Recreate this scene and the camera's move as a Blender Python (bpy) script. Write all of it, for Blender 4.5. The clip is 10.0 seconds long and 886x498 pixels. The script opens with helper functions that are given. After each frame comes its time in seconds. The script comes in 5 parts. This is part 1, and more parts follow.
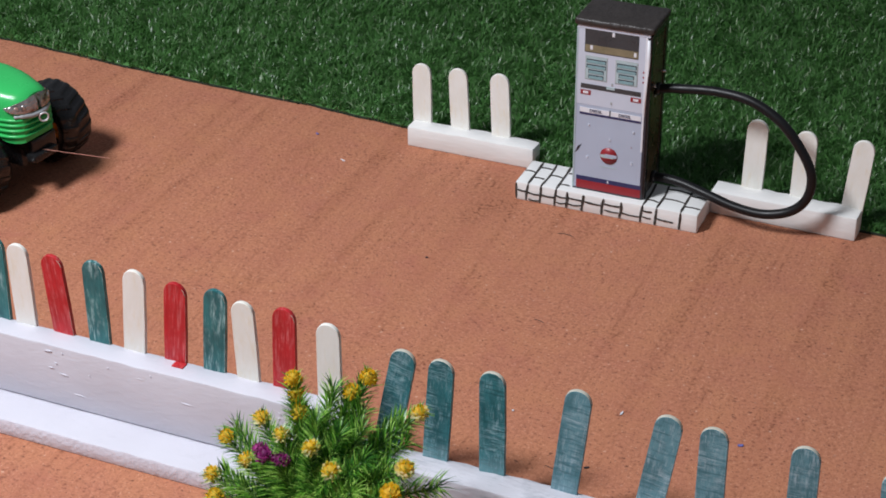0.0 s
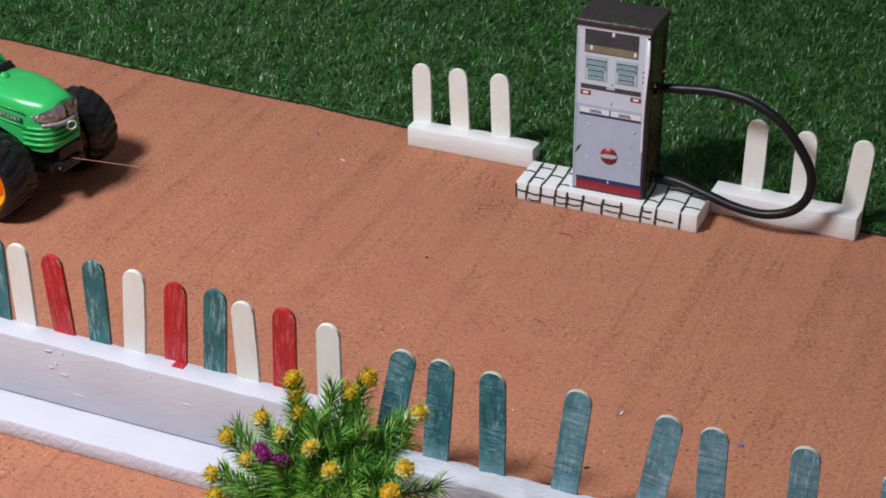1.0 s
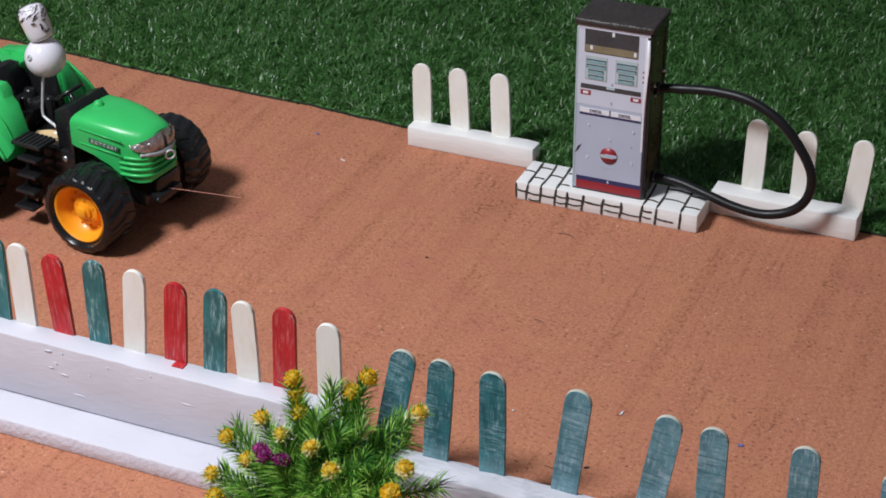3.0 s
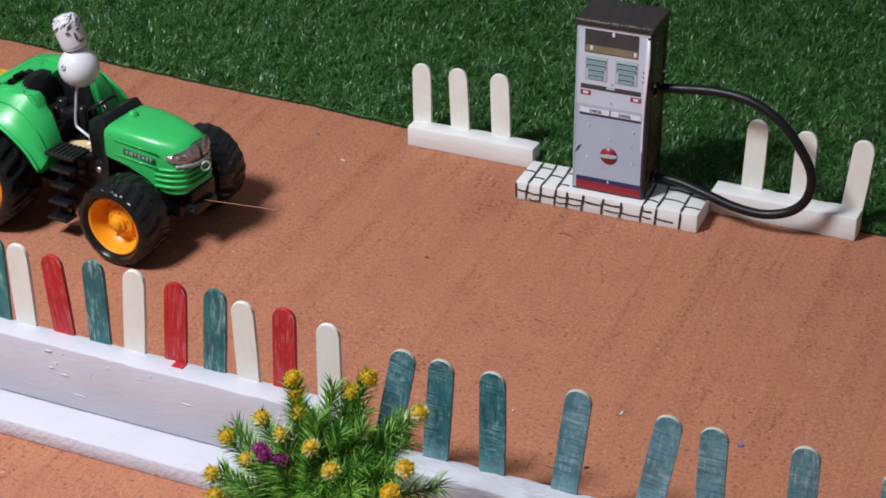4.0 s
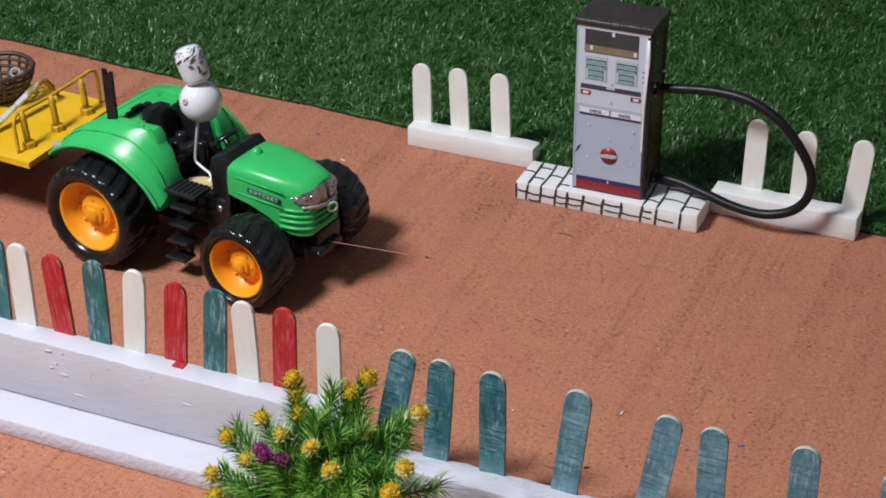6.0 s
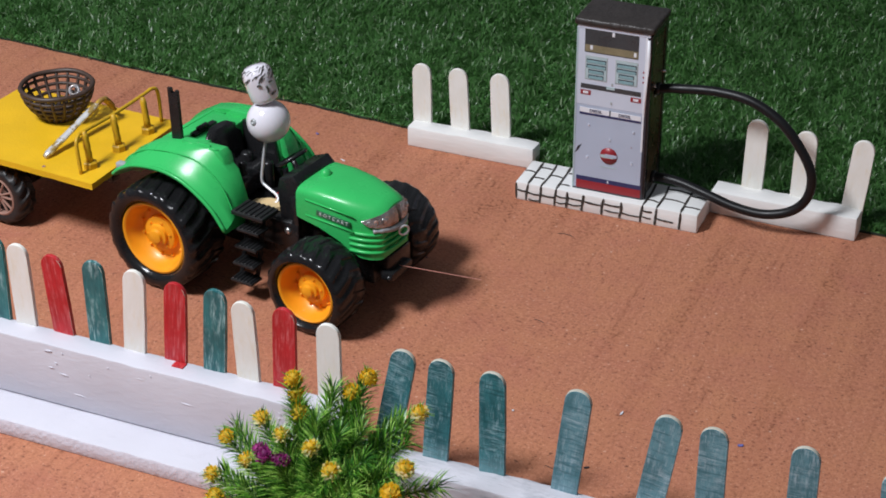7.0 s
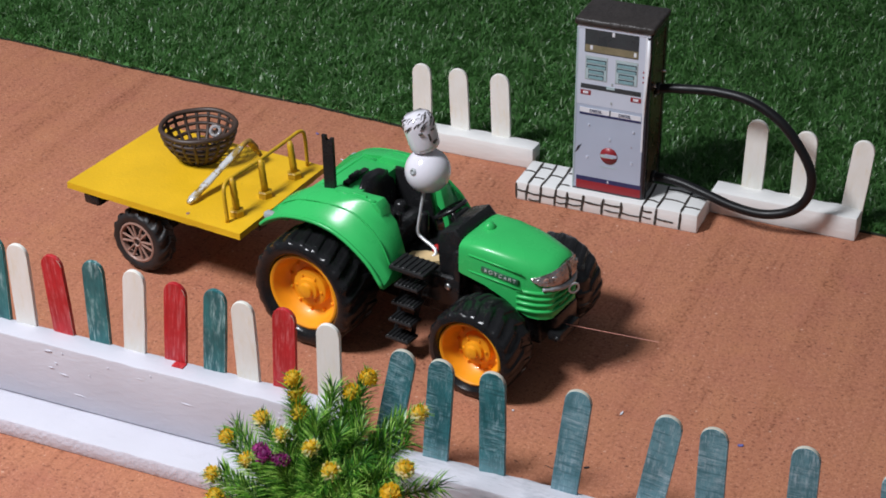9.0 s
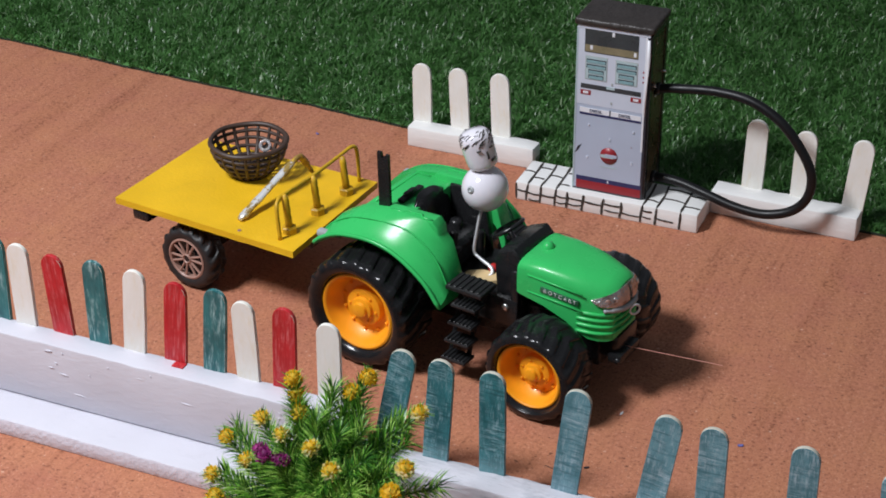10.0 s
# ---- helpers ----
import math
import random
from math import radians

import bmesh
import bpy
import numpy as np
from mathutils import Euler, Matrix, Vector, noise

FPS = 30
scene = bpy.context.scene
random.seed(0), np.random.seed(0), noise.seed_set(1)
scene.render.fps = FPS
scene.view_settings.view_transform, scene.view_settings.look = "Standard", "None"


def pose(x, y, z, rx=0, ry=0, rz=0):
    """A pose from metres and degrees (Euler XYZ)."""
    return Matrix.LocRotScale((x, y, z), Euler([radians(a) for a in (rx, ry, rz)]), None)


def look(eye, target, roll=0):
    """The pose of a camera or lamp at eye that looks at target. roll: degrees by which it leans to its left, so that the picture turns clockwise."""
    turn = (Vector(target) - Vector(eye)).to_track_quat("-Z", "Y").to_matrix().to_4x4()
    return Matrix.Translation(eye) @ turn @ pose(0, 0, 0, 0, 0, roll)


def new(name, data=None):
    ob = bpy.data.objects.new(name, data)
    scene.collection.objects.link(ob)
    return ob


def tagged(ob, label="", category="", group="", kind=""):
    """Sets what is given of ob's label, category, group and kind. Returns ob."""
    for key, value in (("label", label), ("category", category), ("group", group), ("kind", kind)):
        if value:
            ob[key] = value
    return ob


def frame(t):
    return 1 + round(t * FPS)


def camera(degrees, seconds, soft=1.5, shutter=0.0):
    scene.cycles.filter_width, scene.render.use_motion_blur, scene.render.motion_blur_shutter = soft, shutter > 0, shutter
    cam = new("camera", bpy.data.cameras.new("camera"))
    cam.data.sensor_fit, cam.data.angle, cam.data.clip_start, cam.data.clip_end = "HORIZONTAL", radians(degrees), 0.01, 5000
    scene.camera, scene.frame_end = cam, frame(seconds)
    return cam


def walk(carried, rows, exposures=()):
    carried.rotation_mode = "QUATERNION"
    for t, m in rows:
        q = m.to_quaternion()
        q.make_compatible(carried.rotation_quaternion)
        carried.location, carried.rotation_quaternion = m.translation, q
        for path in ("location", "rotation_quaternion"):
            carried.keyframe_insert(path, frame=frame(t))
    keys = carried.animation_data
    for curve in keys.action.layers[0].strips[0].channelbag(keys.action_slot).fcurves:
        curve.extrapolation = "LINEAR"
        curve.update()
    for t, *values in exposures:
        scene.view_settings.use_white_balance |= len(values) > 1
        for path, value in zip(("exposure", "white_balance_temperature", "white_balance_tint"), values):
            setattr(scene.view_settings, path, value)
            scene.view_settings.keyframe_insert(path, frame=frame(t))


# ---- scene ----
# ---------------------------------------------------------------- camera
EYE = (0.2715, -0.7091, 0.4090)
AIM = (0.2715 - 0.3470, -0.7091 + 0.7940, 0.4090 - 0.4991)
cam = camera(28.04, 10.0, soft=1.75)
walk(cam, [(0.0, look(EYE, AIM, -0.41)), (10.0, look(EYE, AIM, -0.41))])

# ---------------------------------------------------------------- light
world = bpy.data.worlds.new("world")
scene.world = world
world.use_nodes = True
world.node_tree.nodes["Background"].inputs[0].default_value = (0.80, 0.88, 1.0, 1)
world.node_tree.nodes["Background"].inputs[1].default_value = 0.145
scene.view_settings.exposure = 0.0


def studio_lamp(name, eye, target, size, watts, colour):
    data = bpy.data.lights.new(name, "AREA")
    data.shape, data.size, data.energy, data.color = "DISK", size, watts, colour
    ob = new(name, data)
    ob.matrix_world = look(eye, target)
    return ob


studio_lamp("key_light", (-0.395, -0.6365, 0.935), (0.03, -0.05, 0.0), 0.255, 15.4, (0.94, 0.97, 1.03))


# ---------------------------------------------------------------- materials
def nodes_of(name):
    m = bpy.data.materials.new(name)
    m.use_nodes = True
    return m, m.node_tree.nodes, m.node_tree.links, m.node_tree.nodes["Principled BSDF"]


def noise_node(n, l, scale, detail=4.0, stretch=(1, 1, 1), rough=0.6):
    co = n.new("ShaderNodeTexCoord")
    mp = n.new("ShaderNodeMapping")
    mp.inputs["Scale"].default_value = stretch
    l.new(co.outputs["Object"], mp.inputs["Vector"])
    t = n.new("ShaderNodeTexNoise")
    t.inputs["Scale"].default_value, t.inputs["Detail"].default_value, t.inputs["Roughness"].default_value = scale, detail, rough
    l.new(mp.outputs["Vector"], t.inputs["Vector"])
    return t.outputs["Fac"]


def ramp(n, l, fac, stops):
    r = n.new("ShaderNodeValToRGB")
    while len(r.color_ramp.elements) < len(stops):
        r.color_ramp.elements.new(0.5)
    for e, (p, c) in zip(r.color_ramp.elements, stops):
        e.position = p
        e.color = (*c, 1) if len(c) == 3 else c
    l.new(fac, r.inputs["Fac"])
    return r.outputs["Color"]


def mix(n, l, fac, a, b, mode="MIX"):
    x = n.new("ShaderNodeMix")
    x.data_type, x.blend_type = "RGBA", mode
    for sock, v in ((x.inputs[0], fac), (x.inputs[6], a), (x.inputs[7], b)):
        if isinstance(v, (int, float)):
            sock.default_value = v
        elif isinstance(v, tuple):
            sock.default_value = (*v, 1)
        else:
            l.new(v, sock)
    return x.outputs[2]


def surface(name, col, rough=0.5, vary=0.12, scale=150, fine=1500, bump=0.1, metal=0.0, coat=0.0,
            stretch=(1, 1, 1), wear=None, wear_at=0.62, depth=0.0003, spec=0.5, soft=0.055):
    """A painted, moulded or cut surface: colour that drifts at two scales, fine relief and, where given, a worn second colour."""
    m, n, l, b = nodes_of(name)
    big, small = noise_node(n, l, scale, 3, stretch), noise_node(n, l, fine, 3, stretch)
    lo, hi = tuple(c * (1 - vary) for c in col), tuple(min(1, c * (1 + vary)) for c in col)
    c = ramp(n, l, big, [(0.3, lo), (0.7, hi)])
    c = mix(n, l, 0.35 * min(1, vary * 5), c, ramp(n, l, small, [(0.35, lo), (0.65, hi)]))
    if wear:
        w = noise_node(n, l, fine * 0.35, 5, stretch, 0.7)
        f = ramp(n, l, w, [(wear_at - soft, (0, 0, 0)), (wear_at + soft, (1, 1, 1))])
        c = mix(n, l, f, c, wear)
    l.new(c, b.inputs["Base Color"])
    r = ramp(n, l, big, [(0.3, (rough * 0.85,) * 3), (0.7, (min(1, rough * 1.15),) * 3)])
    l.new(r, b.inputs["Roughness"])
    b.inputs["Metallic"].default_value = metal
    b.inputs["Coat Weight"].default_value = coat
    b.inputs["Coat Roughness"].default_value = 0.08
    b.inputs["Specular IOR Level"].default_value = spec
    if bump:
        bp = n.new("ShaderNodeBump")
        bp.inputs["Strength"].default_value, bp.inputs["Distance"].default_value = bump, depth
        l.new(small, bp.inputs["Height"])
        l.new(bp.outputs["Normal"], b.inputs["Normal"])
    return m


def brushed(name, base, deep, pale, along, amount, rough=0.42, across=0.0, foot=0.0):
    """Hand-brushed paint on a stick: deep and thin patches, pale dry-brush scratches, cross strokes."""
    m, n, l, b = nodes_of(name)
    info = n.new("ShaderNodeObjectInfo")
    co, mv = n.new("ShaderNodeTexCoord"), n.new("ShaderNodeVectorMath")
    mul = n.new("ShaderNodeVectorMath")
    mul.operation, mul.inputs[1].default_value = "MULTIPLY", (3.1, 1.7, 2.3)
    l.new(info.outputs["Random"], mul.inputs[0])
    l.new(co.outputs["Object"], mv.inputs[0])
    l.new(mul.outputs[0], mv.inputs[1])

    def grain(scale, stretch, detail=4, rougher=0.6):
        mp, nz = n.new("ShaderNodeMapping"), n.new("ShaderNodeTexNoise")
        mp.inputs["Scale"].default_value = stretch
        nz.inputs["Scale"].default_value, nz.inputs["Detail"].default_value, nz.inputs["Roughness"].default_value = scale, detail, rougher
        l.new(mv.outputs[0], mp.inputs["Vector"])
        l.new(mp.outputs["Vector"], nz.inputs["Vector"])
        return nz.outputs[0]

    patch, streak, cross, fine = grain(95, (1.5, 1.5, 0.7)), grain(900, along, 4, 0.7), grain(1300, (0.10, 0.10, 1.0), 4, 0.75), grain(1700, along)
    c = ramp(n, l, patch, [(0.38, deep), (0.60, base)])
    c = mix(n, l, 0.35, c, ramp(n, l, fine, [(0.35, deep), (0.65, base)]))
    thin = ramp(n, l, grain(130, (1.2, 1.2, 0.8), 5, 0.7), [(0.42, (0.08,) * 3), (0.58, (1, 1, 1))])
    scratch = mix(n, l, 1.0, ramp(n, l, streak, [(0.48, (0, 0, 0)), (0.66, (amount,) * 3)]), thin, "MULTIPLY")
    c = mix(n, l, scratch, c, pale)
    if across:
        where = ramp(n, l, grain(80, (1, 1, 0.9)), [(0.45, (0, 0, 0)), (0.6, (across,) * 3)])
        c = mix(n, l, mix(n, l, 1.0, ramp(n, l, cross, [(0.47, (0, 0, 0)), (0.62, (1, 1, 1))]), where, "MULTIPLY"), c, pale)
        gap = ramp(n, l, grain(1100, (0.10, 0.10, 1.0), 3, 0.6), [(0.36, (0.75,) * 3), (0.46, (0, 0, 0))])
        c = mix(n, l, gap, c, deep)
    if foot:
        sep = n.new("ShaderNodeSeparateXYZ")
        l.new(co.outputs["Object"], sep.inputs[0])
        add = n.new("ShaderNodeMath")
        add.operation, add.inputs[1].default_value = "MULTIPLY_ADD", 0.012
        l.new(grain(420, (0.25, 0.25, 1.0), 4, 0.7), add.inputs[0])
        l.new(sep.outputs[2], add.inputs[2])
        thin_foot = ramp(n, l, add.outputs[0], [(0.0105, (foot,) * 3), (0.0135, (0, 0, 0))])
        c = mix(n, l, thin_foot, c, pale)
    l.new(c, b.inputs["Base Color"])
    l.new(ramp(n, l, patch, [(0.3, (rough * 0.75,) * 3), (0.7, (rough * 1.3,) * 3)]), b.inputs["Roughness"])
    bp = n.new("ShaderNodeBump")
    bp.inputs["Strength"].default_value, bp.inputs["Distance"].default_value = 0.5, 0.00025
    l.new(streak, bp.inputs["Height"])
    l.new(bp.outputs["Normal"], b.inputs["Normal"])
    return m


def board_material():
    """Terracotta-coloured pressed board: cloudy tone, dark and pale flecks, faint dotted rows of a wire screen."""
    m, n, l, b = nodes_of("terracotta_board")
    cloud = noise_node(n, l, 14, 4)
    mid = noise_node(n, l, 520, 5, rough=0.75)
    fleck = noise_node(n, l, 1050, 3, rough=0.55)
    chip = noise_node(n, l, 380, 2, (1.0, 1.4, 1.0))
    fibre = noise_node(n, l, 640, 3, (1.6, 0.7, 1.0))
    pale = noise_node(n, l, 1100, 2)
    tint = noise_node(n, l, 55, 4)
    c = ramp(n, l, cloud, [(0.3, (0.402, 0.140, 0.093)), (0.7, (0.466, 0.187, 0.102))])
    c = mix(n, l, ramp(n, l, tint, [(0.35, (0, 0, 0)), (0.65, (0.5, 0.5, 0.5))]), c, (0.515, 0.225, 0.103))
    c = mix(n, l, ramp(n, l, noise_node(n, l, 30, 4), [(0.36, (0.30,) * 3), (0.64, (0.72,) * 3)]), c, ramp(n, l, mid, [(0.28, (0.215, 0.072, 0.043)), (0.45, (0.41, 0.160, 0.092)), (0.56, (0.49, 0.200, 0.116)), (0.72, (0.68, 0.33, 0.215))]))
    c = mix(n, l, ramp(n, l, fibre, [(0.58, (0, 0, 0)), (0.68, (0.6, 0.6, 0.6))]), c, (0.25, 0.082, 0.045))
    c = mix(n, l, ramp(n, l, fleck, [(0.60, (0, 0, 0)), (0.66, (0.7, 0.7, 0.7))]), c, (0.13, 0.045, 0.03))
    c = mix(n, l, ramp(n, l, chip, [(0.655, (0, 0, 0)), (0.69, (0.8, 0.8, 0.8))]), c, (0.12, 0.042, 0.028))
    c = mix(n, l, ramp(n, l, pale, [(0.64, (0, 0, 0)), (0.71, (0.6, 0.6, 0.6))]), c, (0.72, 0.45, 0.32))
    for scale, stretch, reach, share, dark in ((430, (1, 1, 1), 0.24, 0.52, (0.19, 0.060, 0.038)), (260, (0.8, 1.7, 1), 0.17, 0.80, (0.12, 0.042, 0.028)), (330, (1, 1, 1), 0.15, 0.86, (0.75, 0.50, 0.38))):
        co, mp, vo = n.new("ShaderNodeTexCoord"), n.new("ShaderNodeMapping"), n.new("ShaderNodeTexVoronoi")
        mp.inputs["Scale"].default_value = stretch
        mp.inputs["Rotation"].default_value = (0, 0, scale * 0.01)
        vo.inputs["Scale"].default_value = scale
        l.new(co.outputs["Object"], mp.inputs["Vector"])
        l.new(mp.outputs["Vector"], vo.inputs["Vector"])
        near = ramp(n, l, vo.outputs["Distance"], [(reach * 0.6, (0.8, 0.8, 0.8)), (reach * 1.6, (0, 0, 0))])
        sep = n.new("ShaderNodeSeparateColor")
        l.new(vo.outputs["Color"], sep.inputs[0])
        here = ramp(n, l, sep.outputs[0], [(share, (0, 0, 0)), (share + 0.2, (1, 1, 1))])
        here = mix(n, l, 1.0, here, ramp(n, l, noise_node(n, l, 24, 4), [(0.38, (0.15, 0.15, 0.15)), (0.62, (1, 1, 1))]), "MULTIPLY")
        c = mix(n, l, mix(n, l, 1.0, near, here, "MULTIPLY"), c, dark)
    # thin broken rows of dots that the press screen left
    for scale, share in ((38, 0.62), (25, 0.70)):
        rows = noise_node(n, l, scale, 1, (1.0, 0.035, 1.0))
        line = ramp(n, l, rows, [(0.486, (0, 0, 0)), (0.498, (1, 1, 1)), (0.502, (1, 1, 1)), (0.514, (0, 0, 0))])
        dots = ramp(n, l, noise_node(n, l, 560, 2), [(0.50, (0, 0, 0)), (0.60, (share,) * 3)])
        where = ramp(n, l, noise_node(n, l, 26, 3), [(0.42, (0.10,) * 3), (0.60, (1, 1, 1))])
        c = mix(n, l, mix(n, l, 1.0, mix(n, l, 1.0, line, dots, "MULTIPLY"), where, "MULTIPLY"), c, (0.17, 0.055, 0.028))
        soft_row = ramp(n, l, rows, [(0.46, (0, 0, 0)), (0.50, (0.08,) * 3), (0.54, (0, 0, 0))])
        c = mix(n, l, soft_row, c, (0.30, 0.10, 0.05))
    l.new(c, b.inputs["Base Color"])
    b.inputs["Roughness"].default_value = 0.78
    b.inputs["Specular IOR Level"].default_value = 0.3
    bp = n.new("ShaderNodeBump")
    bp.inputs["Strength"].default_value, bp.inputs["Distance"].default_value = 0.10, 0.00025
    l.new(mid, bp.inputs["Height"])
    l.new(bp.outputs["Normal"], b.inputs["Normal"])
    return m


def island_material(name, stops, rough, translucent=0.0, spec=0.5):
    """Blades and petals: every loose piece takes its own tone."""
    m, n, l, b = nodes_of(name)
    g = n.new("ShaderNodeNewGeometry")
    c = ramp(n, l, g.outputs["Random Per Island"], stops)
    l.new(c, b.inputs["Base Color"])
    b.inputs["Roughness"].default_value = rough
    b.inputs["Specular IOR Level"].default_value = spec
    if translucent:
        b.inputs["Subsurface Weight"].default_value = 0.0
        tr = n.new("ShaderNodeBsdfTranslucent")
        l.new(c, tr.inputs["Color"])
        mx = n.new("ShaderNodeMixShader")
        mx.inputs[0].default_value = translucent
        l.new(b.outputs[0], mx.inputs[1])
        l.new(tr.outputs[0], mx.inputs[2])
        l.new(mx.outputs[0], n["Material Output"].inputs[0])
    return m


BOARD = board_material()
TURF_BASE = surface("turf_backing", (0.080, 0.215, 0.056), 0.9, 0.3, 90, 900, 0.5)
TURF_RIM = surface("cut_turf_backing", (0.016, 0.026, 0.014), 0.9, 0.4, 200, 900, 0.4)
# the few palest blades are painted highlights, glints put into the colour
TURF = island_material("turf_blades", [(0.0, (0.070, 0.184, 0.048)), (0.50, (0.080, 0.210, 0.054)), (0.90, (0.098, 0.240, 0.064)), (0.965, (0.24, 0.38, 0.18)), (1.0, (0.50, 0.60, 0.40))], 0.33, 0.5)
WHITE = surface("white_paint", (0.755, 0.745, 0.73), 0.58, 0.06, 50, 420, 0.4, depth=0.0006, stretch=(0.3, 1, 1))
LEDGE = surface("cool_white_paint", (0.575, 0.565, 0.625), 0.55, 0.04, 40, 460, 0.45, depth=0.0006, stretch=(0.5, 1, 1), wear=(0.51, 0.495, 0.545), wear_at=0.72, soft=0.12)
# grey streaks stand for scuffed dirt and for the plant's shadow on the low board
DIRTY_SHADED = surface("scuffed_shaded_white_paint", (0.57, 0.56, 0.61), 0.6, 0.10, 60, 420, 0.8, depth=0.0008, stretch=(0.35, 1, 1), wear=(0.34, 0.36, 0.40), wear_at=0.60, soft=0.10)
# rough kerb front; its lighter, bluer white offsets orange bounce light off the road
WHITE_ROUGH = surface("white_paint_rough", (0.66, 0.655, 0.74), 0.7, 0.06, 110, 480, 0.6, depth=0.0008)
WOOD_WHITE = brushed("white_washed_wood", (0.79, 0.775, 0.735), (0.745, 0.725, 0.665), (0.70, 0.58, 0.36), (0.5, 0.5, 0.12), 0.34, 0.6)
WOOD_RED = brushed("red_painted_wood", (0.53, 0.012, 0.020), (0.36, 0.005, 0.010), (0.78, 0.34, 0.34), (1.5, 1.5, 0.10), 0.42, 0.42)
WOOD_TEAL = brushed("teal_painted_wood", (0.022, 0.175, 0.180), (0.003, 0.075, 0.085), (0.46, 0.64, 0.64), (0.9, 0.9, 0.11), 0.75, 0.40)
WOOD_BLUE = brushed("blue_teal_washed_wood", (0.036, 0.205, 0.232), (0.005, 0.085, 0.098), (0.40, 0.58, 0.64), (1.6, 1.6, 0.25), 0.55, 0.44, 0.60, 0.22)
WOOD_PALE = brushed("pale_blue_washed_wood", (0.128, 0.310, 0.370), (0.042, 0.155, 0.190), (0.54, 0.68, 0.76), (1.5, 1.5, 0.22), 0.50, 0.48, 0.5, 0.18)
TAN_EDGE = surface("bare_stick_edge", (0.52, 0.50, 0.42), 0.6, 0.2, 200, 1200, 0.3)
INK = surface("black_marker", (0.045, 0.038, 0.032), 0.7, 0.3, 300, 2000, 0.1)
GREEN = surface("green_plastic", (0.036, 0.45, 0.112), 0.28, 0.05, 60, 1500, 0.05, coat=0.06, spec=0.28)
BLACK = surface("black_plastic", (0.012, 0.012, 0.013), 0.26, 0.2, 120, 1500, 0.12, spec=0.4)
RUBBER = surface("black_rubber", (0.011, 0.011, 0.012), 0.19, 0.25, 160, 1600, 0.15, spec=0.36)
RUBBER_DULL = surface("dusty_rubber", (0.014, 0.014, 0.015), 0.5, 0.3, 200, 1600, 0.3, wear=(0.06, 0.05, 0.045), wear_at=0.72)
ORANGE = surface("orange_plastic", (0.85, 0.33, 0.010), 0.42, 0.05, 90, 1500, 0.05, coat=0.1)
YELLOW = surface("yellow_painted_board", (0.745, 0.432, 0.011), 0.48, 0.09, 45, 700, 0.35, depth=0.0006, wear=(0.45, 0.24, 0.02), wear_at=0.72)
YELLOW_WORN = surface("worn_yellow_metal", (0.60, 0.345, 0.014), 0.45, 0.15, 90, 900, 0.35, depth=0.0005, wear=(0.30, 0.17, 0.03), wear_at=0.62)
BROWN = surface("brown_plastic", (0.055, 0.032, 0.024), 0.5, 0.2, 200, 1500, 0.2)
BRONZE = surface("bronze_plastic", (0.33, 0.190, 0.150), 0.42, 0.12, 200, 1500, 0.1)
WIRE = surface("pale_wire", (0.66, 0.66, 0.68), 0.3, 0.05, 300, 1500, 0.05, metal=0.2)
SILVER = surface("silver_foil", (0.76, 0.75, 0.73), 0.32, 0.12, 200, 380, 0.5, metal=0.3, depth=0.0006, wear=(0.42, 0.28, 0.08), wear_at=0.51, soft=0.03)
RUST = surface("rusty_yellow_metal", (0.26, 0.15, 0.035), 0.5, 0.4, 200, 900, 0.4, wear=(0.55, 0.33, 0.02), wear_at=0.55)
CLEAR = surface("clear_plastic", (0.86, 0.86, 0.90), 0.12, 0.03, 100, 900, 0.05)
CLEAR.node_tree.nodes["Principled BSDF"].inputs["Transmission Weight"].default_value = 0.7
BADGE = surface("dark_badge", (0.028, 0.105, 0.055), 0.35, 0.2)
STEP = surface("dull_black_plastic", (0.013, 0.013, 0.014), 0.42, 0.25, 200, 1500, 0.2, spec=0.4)
CLEAR_SILVER = surface("silver_lettering", (0.74, 0.76, 0.74), 0.35, 0.05, 300, 1500, 0.05, metal=0.2)
STEEL = surface("steel_wire", (0.62, 0.62, 0.62), 0.28, 0.05, 300, 1500, 0.05, metal=0.9)
# brown blotches paint the lens's brown reflections and brownish inside
CHROME = surface("chrome_lens", (0.50, 0.47, 0.46), 0.12, 0.35, 420, 900, 0.6, metal=0.75, depth=0.0006, wear=(0.16, 0.11, 0.09), wear_at=0.56)
GREY = surface("grey_plastic", (0.36, 0.38, 0.39), 0.45, 0.1, 150, 1500, 0.1)
PEARL = surface("white_bead", (0.72, 0.70, 0.76), 0.16, 0.04, 60, 900, 0.04, coat=0.5)
TAN = surface("bare_wood", (0.66, 0.48, 0.25), 0.6, 0.12, 90, 900, 0.3, stretch=(1, 3, 3))
RED = surface("red_plastic", (0.45, 0.02, 0.02), 0.35, 0.1)
THREAD = surface("pink_thread", (0.60, 0.26, 0.20), 0.7, 0.1)
HOSE = surface("black_hose", (0.007, 0.007, 0.008), 0.42, 0.2, 150, 1500, 0.1, spec=0.3)
PUMP_GREY = surface("grey_printed_card", (0.41, 0.46, 0.57), 0.45, 0.05, 40, 900, 0.08)
PUMP_LIGHT = surface("pale_printed_card", (0.55, 0.58, 0.67), 0.4, 0.05, 60, 900, 0.05)
PUMP_ROOF = surface("dark_roof_card", (0.032, 0.026, 0.024), 0.45, 0.3, 60, 300, 0.8, depth=0.0012)
PUMP_SIDE = surface("brown_tape", (0.06, 0.042, 0.022), 0.28, 0.45, 60, 500, 0.5, depth=0.0008)
GLASS_DARK = surface("dark_printed_screen", (0.05, 0.052, 0.056), 0.3, 0.25, 60, 900, 0.05)
GOLD = surface("tan_printed_strip", (0.21, 0.175, 0.105), 0.4, 0.2, 120, 900, 0.05)
